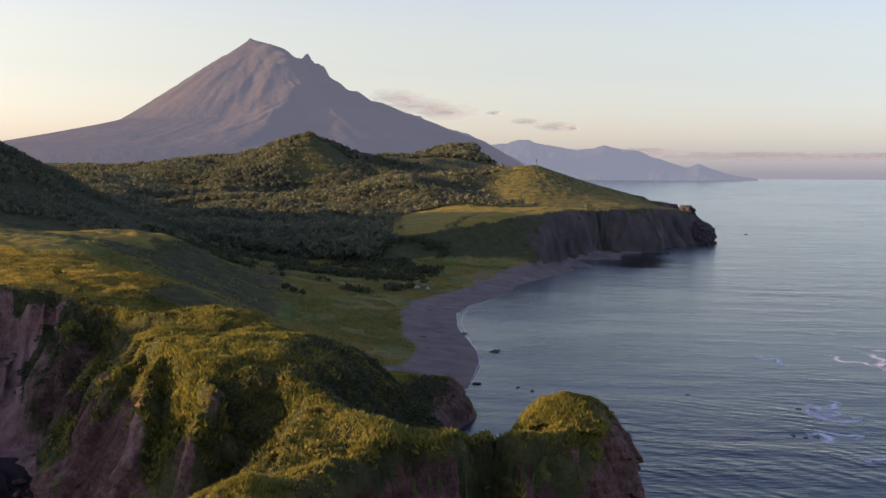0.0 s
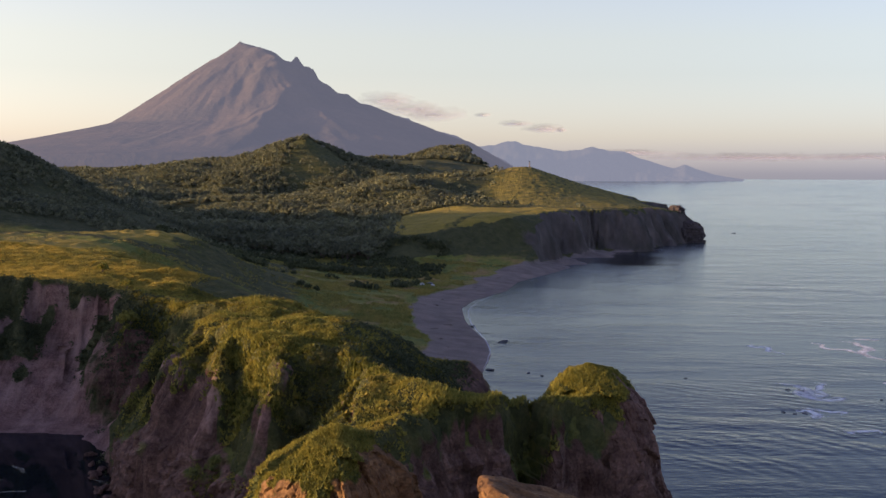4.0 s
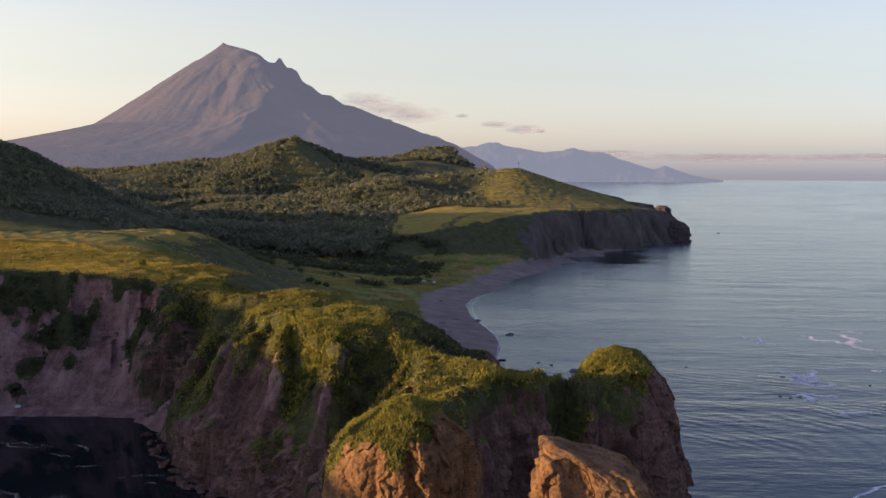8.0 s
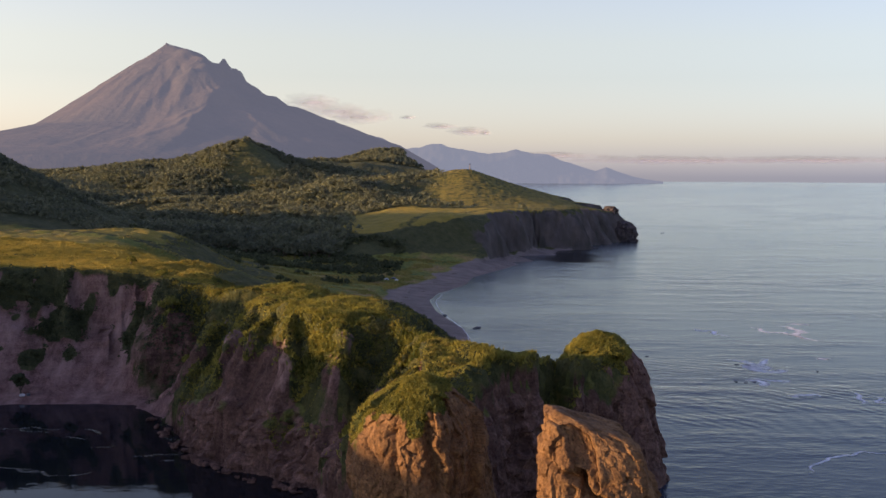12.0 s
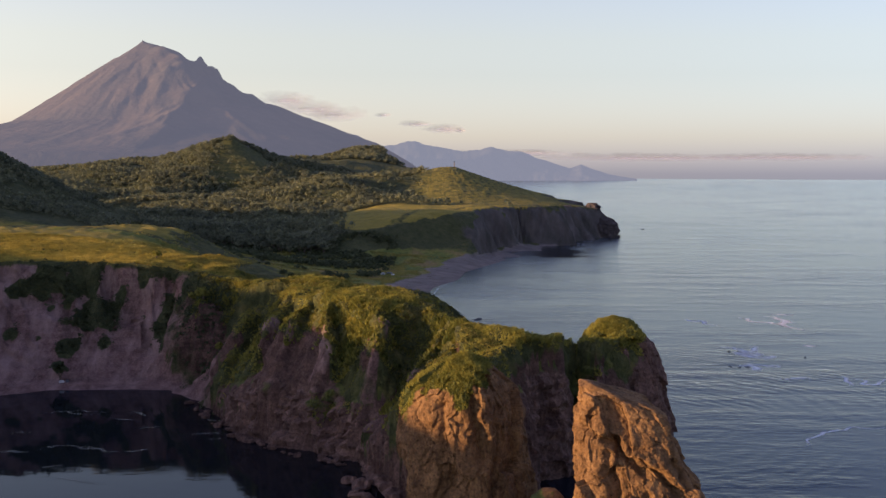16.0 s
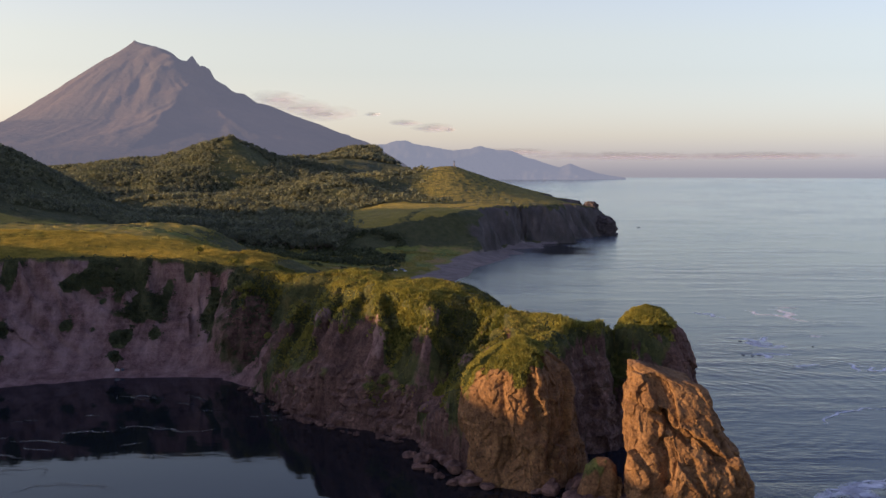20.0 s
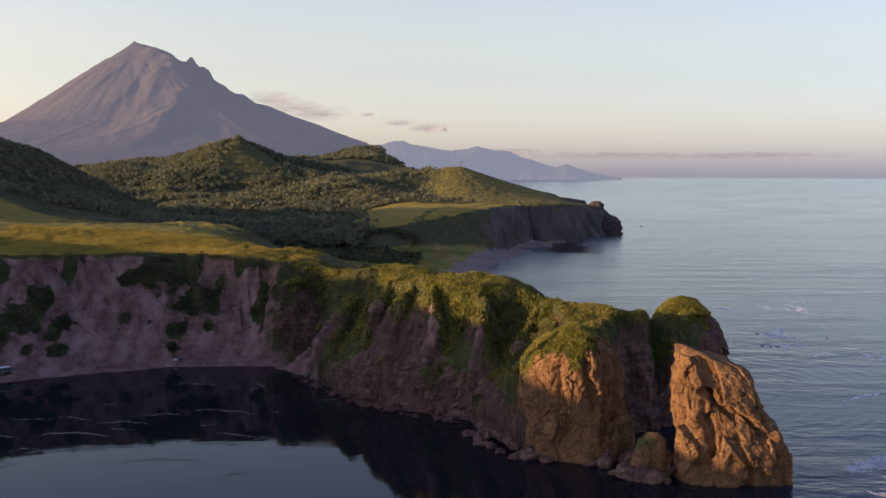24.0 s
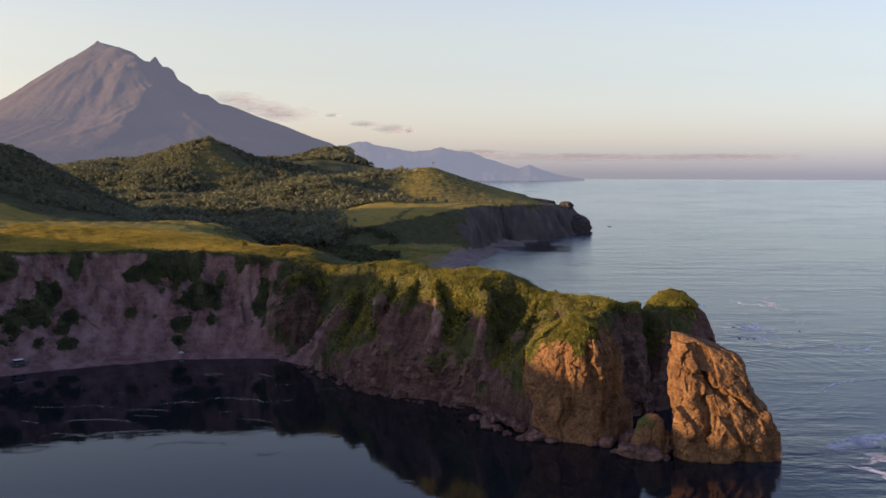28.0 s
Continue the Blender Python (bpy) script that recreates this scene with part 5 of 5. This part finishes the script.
edge = [(x, 640 - 0.25 * x + r.uniform(-14, 12)) for x in np.linspace(-190, -70, 90)]
edge = [(x, y) for x, y in edge if ground_z(x, y) > 4.0]
put(birch, edge, 2, "trees along the wood's edge")
shrub = plant("shrub", "crown", 2.4, 1.5, 24, 0.5, m_scrub, "dark rounded shrub growing in the meadow", "shrub", 14)
spots = [(-66.8, 480.5), (-63, 478), (-70, 484), (-44, 560), (-58, 590), (-75, 600), (-40, 620), (-30, 640), (-52, 575), (-85, 540), (-90, 560), (-48, 610), (-62, 618)]
put(shrub, spots, 3, "shrubs in the meadow")
edge_bush = plant("clifftop_bush", "crown", 2.6, 1.6, 34, 0.42, m_tuft, "yellow green bush on the cliff's edge", "bush", 17)
put(edge_bush, [(-66, 287), (-63, 283), (-58, 272), (-56, 268), (-52, 262), (-48, 256), (-70, 300), (-84, 322)], 4, "bushes on the cliff edge")


# ---- things on the shore ----
def part(name, bm, mat, parent, label=""):
    me = bpy.data.meshes.new(name)
    bm.to_mesh(me)
    bm.free()
    me.materials.append(mat)
    ob = new(name, me)
    ob.parent = parent
    return tagged(ob, label)


def block(x0, x1, y0, y1, z0, z1, taper=0.0, bevel=0.08):
    bm = bmesh.new()
    bmesh.ops.create_cube(bm, size=1)
    for v in bm.verts:
        k = 1 - (taper if v.co.z > 0 else 0)
        v.co = Vector(((x0 + x1) / 2 + v.co.x * (x1 - x0) * k, (y0 + y1) / 2 + v.co.y * (y1 - y0) * k, (z0 + z1) / 2 + v.co.z * (z1 - z0)))
    bmesh.ops.bevel(bm, geom=bm.edges[:], offset=bevel, segments=2, affect="EDGES")
    return bm


def disc(x, y, z, radius, depth, seg=20):
    bm = bmesh.new()
    bmesh.ops.create_cone(bm, cap_ends=True, segments=seg, radius1=radius, radius2=radius, depth=depth)
    bmesh.ops.rotate(bm, verts=bm.verts[:], cent=(0, 0, 0), matrix=Matrix.Rotation(radians(90), 3, "X"))
    bmesh.ops.translate(bm, verts=bm.verts[:], vec=(x, y, z))
    return bm


m_paint = plain("dark_paint", (0.05, 0.06, 0.08), 0.35, 0.1)
m_white = plain("white_paint", (0.72, 0.72, 0.70), 0.4, 0.06)
m_tyre = plain("tyre_rubber", (0.03, 0.03, 0.03), 0.9, 0.2)
m_steel = plain("steel", (0.4, 0.4, 0.4), 0.4, 0.1, 3, 0.8)
m_glass = plain("dark_glass", (0.02, 0.025, 0.03), 0.08, 0.1)
m_red = plain("red_cloth", (0.55, 0.03, 0.03), 0.8, 0.15)
m_tarp = plain("pale_tarpaulin", (0.45, 0.45, 0.44), 0.7, 0.12)
m_log = plain("driftwood", (0.16, 0.13, 0.11), 0.9, 0.35, 4)

car = new("off_road_car")
part("body", block(-2.1, 2.1, -0.88, 0.88, 0.45, 1.12), m_paint, car, "dark painted body")
part("cabin", block(-1.7, 0.9, -0.8, 0.8, 1.10, 1.72, 0.12), m_glass, car, "dark glazed cabin")
part("roof", block(-1.65, 0.85, -0.76, 0.76, 1.70, 1.86, 0.06, 0.05), m_white, car, "white roof panel")
part("bumper", block(2.05, 2.22, -0.85, 0.85, 0.45, 0.66, 0, 0.04), m_steel, car)
part("bumper", block(-2.22, -2.05, -0.85, 0.85, 0.45, 0.66, 0, 0.04), m_steel, car)
for sx_, sy_ in ((1.3, 0.82), (1.3, -0.82), (-1.3, 0.82), (-1.3, -0.82)):
    wheel = part("wheel", disc(sx_, sy_, 0.38, 0.38, 0.24), m_tyre, car, "black tyre")
    part("rim", disc(sx_, sy_ * 1.02, 0.38, 0.2, 0.25), m_steel, wheel)
for sy_ in (0.6, -0.6):
    part("headlight", disc(0, 0, 0, 0.11, 0.06), m_white, car).matrix_basis = pose(2.12, sy_, 0.85, 0, 0, 90)
cx_, cy_ = -134.0, 253.4
car.matrix_basis = pose(cx_, cy_, ground_z(cx_, cy_) + 0.02, 0, -2, 42)
tagged(car, "dark off-road car with a white roof parked on the beach", "car")


def tent(name, w, d, h, mat, label, x, y, turn):
    thing = new(name)
    bm = bmesh.new()
    nseg = 10
    rows = []
    for i in range(nseg + 1):
        a = math.pi * i / nseg
        rows.append([bm.verts.new((math.cos(a) * w / 2, j * d / 2, math.sin(a) ** 0.8 * h * (1 - 0.25 * abs(j)))) for j in (-1, -0.4, 0.4, 1)])
    for p, q in zip(rows, rows[1:]):
        for j in range(3):
            bm.faces.new((p[j], p[j + 1], q[j + 1], q[j]))
    bm.faces.new([p[0] for p in rows])
    bm.faces.new([p[3] for p in reversed(rows)])
    part("canopy", bm, mat, thing)
    part("door_flap", block(-w * 0.2, w * 0.2, -d / 2 - 0.04, -d / 2 + 0.02, 0.02, h * 0.5, 0.3, 0.01), m_paint, thing, "dark entrance flap")
    thing.matrix_basis = pose(x, y, ground_z(x, y), 0, 0, turn)
    return tagged(thing, label, "tent")


tent("dome_tent", 1.4, 1.3, 0.9, m_red, "small bright red tent on the gravel beach", 3.2, 336.5, 30)
tent("camp_tent", 1.9, 1.6, 1.1, m_tarp, "pale camp tent at the meadow's edge", -32.5, 563, 15)
tent("camp_tent", 1.4, 1.3, 0.9, m_tarp, "pale camp tent at the meadow's edge", -27.5, 560, 60)
tent("camp_shelter", 3.0, 1.8, 1.2, m_paint, "dark camp shelter beside the pale tents", -29.5, 567, -20)
bundle = new("cargo_bundle")
part("cover", block(-0.7, 0.7, -0.5, 0.5, 0, 0.6, 0.25, 0.15), m_tarp, bundle)
part("crate", block(0.95, 1.7, -0.45, 0.45, 0, 0.55, 0.02, 0.03), m_paint, bundle, "dark crate")
bundle.matrix_basis = pose(-96, 275.5, ground_z(-96, 275.5), 0, 0, 25)
tagged(bundle, "pale covered bundle with a dark crate on the cove beach", "bundle")


def log(x, y, length, turn):
    bm = bmesh.new()
    bmesh.ops.create_cone(bm, cap_ends=True, segments=8, radius1=0.28, radius2=0.16, depth=length)
    bmesh.ops.rotate(bm, verts=bm.verts[:], cent=(0, 0, 0), matrix=Matrix.Rotation(radians(90), 3, "Y"))
    for v in bm.verts:
        v.co.y += 0.1 * math.sin(v.co.x * 1.3)
    me = bpy.data.meshes.new("driftwood_log")
    bm.to_mesh(me)
    bm.free()
    me.materials.append(m_log)
    ob = new("driftwood_log", me)
    ob.matrix_basis = pose(x, y, ground_z(x, y) + 0.15, 0, 0, turn)
    return tagged(ob, "bleached driftwood log lying on the beach gravel", "log", "logs on the beach")


for k in range(12):
    y = r.uniform(345, 640)
    x = float(np.interp(y, COAST[42:52, 1], COAST[42:52, 0])) - r.uniform(5, 17)
    log(x, y, r.uniform(1.4, 3.2), r.uniform(0, 180))

post = new("survey_post")
bm = bmesh.new()
bmesh.ops.create_cone(bm, cap_ends=True, segments=8, radius1=0.45, radius2=0.25, depth=4.6)
bmesh.ops.translate(bm, verts=bm.verts[:], vec=(0, 0, 2.0))
part("shaft", bm, m_log, post)
part("head", block(-0.7, 0.7, -0.5, 0.5, 4.1, 4.9, 0.2, 0.08), m_paint, post, "dark boxed head")
post.matrix_basis = pose(7, 1030, ground_z(7, 1030) - 0.1)
tagged(post, "lone dark survey post on the hill brow", "post")


# ---- foam and kelp on the water ----
def streak(name, pts, width, mat, lift=0.05):
    """A flat, ragged band that follows a few points."""
    p = np.array(pts, float)
    t = np.linspace(0, len(p) - 1, 40)
    x, y = (np.interp(t, range(len(p)), p[:, k]) for k in (0, 1))
    x, y = (np.convolve(np.pad(v, 4, mode="edge"), np.ones(9) / 9, "valid") for v in (x, y))
    x, y = x + 0.8 * width * fbm(t * 2.4 + x[0], y / 9, 1.0, 2), y + 0.8 * width * fbm(t * 2.7, x / 9 + y[0], 2.0, 2)
    dx, dy = np.gradient(x), np.gradient(y)
    ln = np.hypot(dx, dy) + 1e-6
    v = np.linspace(-1, 1, 9)
    taper = np.sin(np.linspace(0.05, math.pi - 0.05, 40)) ** 0.6
    X = x[None, :] - (dy / ln)[None, :] * v[:, None] * width / 2 * taper[None, :]
    Y = y[None, :] + (dx / ln)[None, :] * v[:, None] * width / 2 * taper[None, :]
    thick = (1 - np.abs(v[:, None]) ** 1.5) * np.ones((1, 40)) * (0.55 + 0.6 * taper[None, :])
    me = grid_mesh(name, X, Y, np.full(X.shape, lift), [("thick", thick * 0.95)])
    me.materials.append(mat)
    return new(name, me)


FOAM = [([(113, 422), (117, 404), (115, 384)], 4.0), ([(103, 418), (110, 403), (116, 386)], 2.2), ([(119, 427), (123, 425)], 3.0), ([(108, 349), (109, 345)], 2.2), ([(89, 347), (88, 337), (87, 327)], 2.6), ([(101, 292), (102, 281), (112, 290)], 1.8),
        ([(84, 341), (82, 330), (86, 322)], 5.0), ([(81, 313), (86, 307)], 2.2), ([(85, 287), (89, 289)], 2.4), ([(77, 312), (79, 307), (82, 303)], 2.6), ([(82, 412), (86, 404), (90, 392)], 2.6),
        ([(65, 213), (71, 224), (79, 231), (88, 232)], 1.1), ([(100, 294), (97, 280)], 1.6),
        ([(44, 156), (51, 167), (58, 171), (66, 172)], 1.3), ([(48, 158), (54, 164), (62, 166)], 5.5), ([(45, 148), (47, 142), (48, 133)], 2.4), ([(50, 152), (56, 150), (60, 144)], 4.0)]
for pts, w in FOAM:
    tagged(streak("foam_patch", pts, w * 1.5, m_foam), "white foam of a breaking ripple", "foam", "foam on the sea", "stuff")
i0 = 41
shore = [tuple(p) for p in COAST[i0:i0 + 12] + np.array([0.4, 0.0])]
tagged(streak("shore_foam", shore, 0.5, m_foam, 0.07), "thin line of foam along the beach", "foam", "foam on the sea", "stuff")
KELP = [([(-91, 243), (-87, 245), (-81, 247), (-75, 243)], 1.2), ([(-72, 246), (-67, 241)], 1.4), ([(-55, 223), (-46, 225)], 1.2), ([(-104, 219), (-97, 219)], 1.2), ([(-88, 209), (-83, 210), (-79, 209)], 1.4),
        ([(-75, 214), (-69, 211), (-63, 208)], 1.3), ([(-118, 204), (-108, 204)], 1.3), ([(-104, 173), (-97, 177), (-91, 180), (-82, 177)], 3.0), ([(-112, 164), (-106, 163), (-100, 168)], 2.6), ([(-76, 196), (-70, 199)], 1.4),
        ([(-98, 200), (-90, 202), (-84, 199)], 1.6), ([(-66, 228), (-60, 231)], 1.2), ([(-108, 188), (-98, 190), (-90, 188)], 2.2), ([(-84, 166), (-76, 169), (-66, 165)], 3.0), ([(-64, 156), (-58, 160)], 2.6), ([(-70, 190), (-60, 187)], 1.4)] + [(pts, 1.1) for pts in [[(-89, 247), (-84, 245), (-77, 242)], [(-74, 240), (-68, 236)], [(-49, 220), (-47, 221)], [(-89, 207), (-84, 209)], [(-80, 212), (-75, 214), (-69, 212)], [(-110, 204), (-104, 206), (-97, 203)], [(-107, 174), (-103, 178), (-96, 176)],
        [(-95, 172), (-92, 177), (-85, 175)], [(-111, 166), (-107, 169), (-101, 166)], [(-93, 195), (-86, 193)], [(-116, 190), (-108, 187)], [(-90, 225), (-85, 226)], [(-64, 209), (-58, 211)], [(-56, 241), (-50, 237)]]]
for pts, w in KELP:
    tagged(streak("kelp_streak", pts, w, m_weed), "pale streak of kelp and foam on calm water", "kelp", "kelp in the cove", "stuff")

# ---- clouds ----
m_cloud, n, l, b = material("thin_cloud", 1.0)
b.inputs["Base Color"].default_value = (0.40, 0.37, 0.43, 1)
b.inputs["Specular IOR Level"].default_value = 0.0
cz_ = noise_node(n, l, 0.022, 7, 0.65, (0.4, 1, 1.2))
l.new(maths(n, l, "MULTIPLY", soft_edge(n, l, attribute(n, "thick"), cz_, 0.22, 1.2), 0.7), b.inputs["Alpha"])
for x, z, w, h in ((-430, 292, 170, 46), (-540, 318, 190, 50), (-640, 352, 150, 54), (0, 234, 120, 30), (-105, 254, 100, 18), (72, 228, 34, 16), (-245, 289, 46, 12), (850, 121, 640, 26), (1400, 124, 560, 24), (290, 138, 360, 20)):
    U, W = np.meshgrid(np.linspace(-1, 1, 24), np.linspace(-1, 1, 12))
    thick = np.clip(1.0 - np.hypot(U, W), 0, 1) * np.where(W < 0, 1.2, 0.9)
    me = grid_mesh("cloud", x + U * w, 4790 + 30 * (1 - U * U - W * W), z + W * h, [("thick", thick)])
    me.materials.append(m_cloud)
    tagged(new("cloud", me), "thin mauve cloud low over the ridge", "cloud", "evening clouds", "structure")
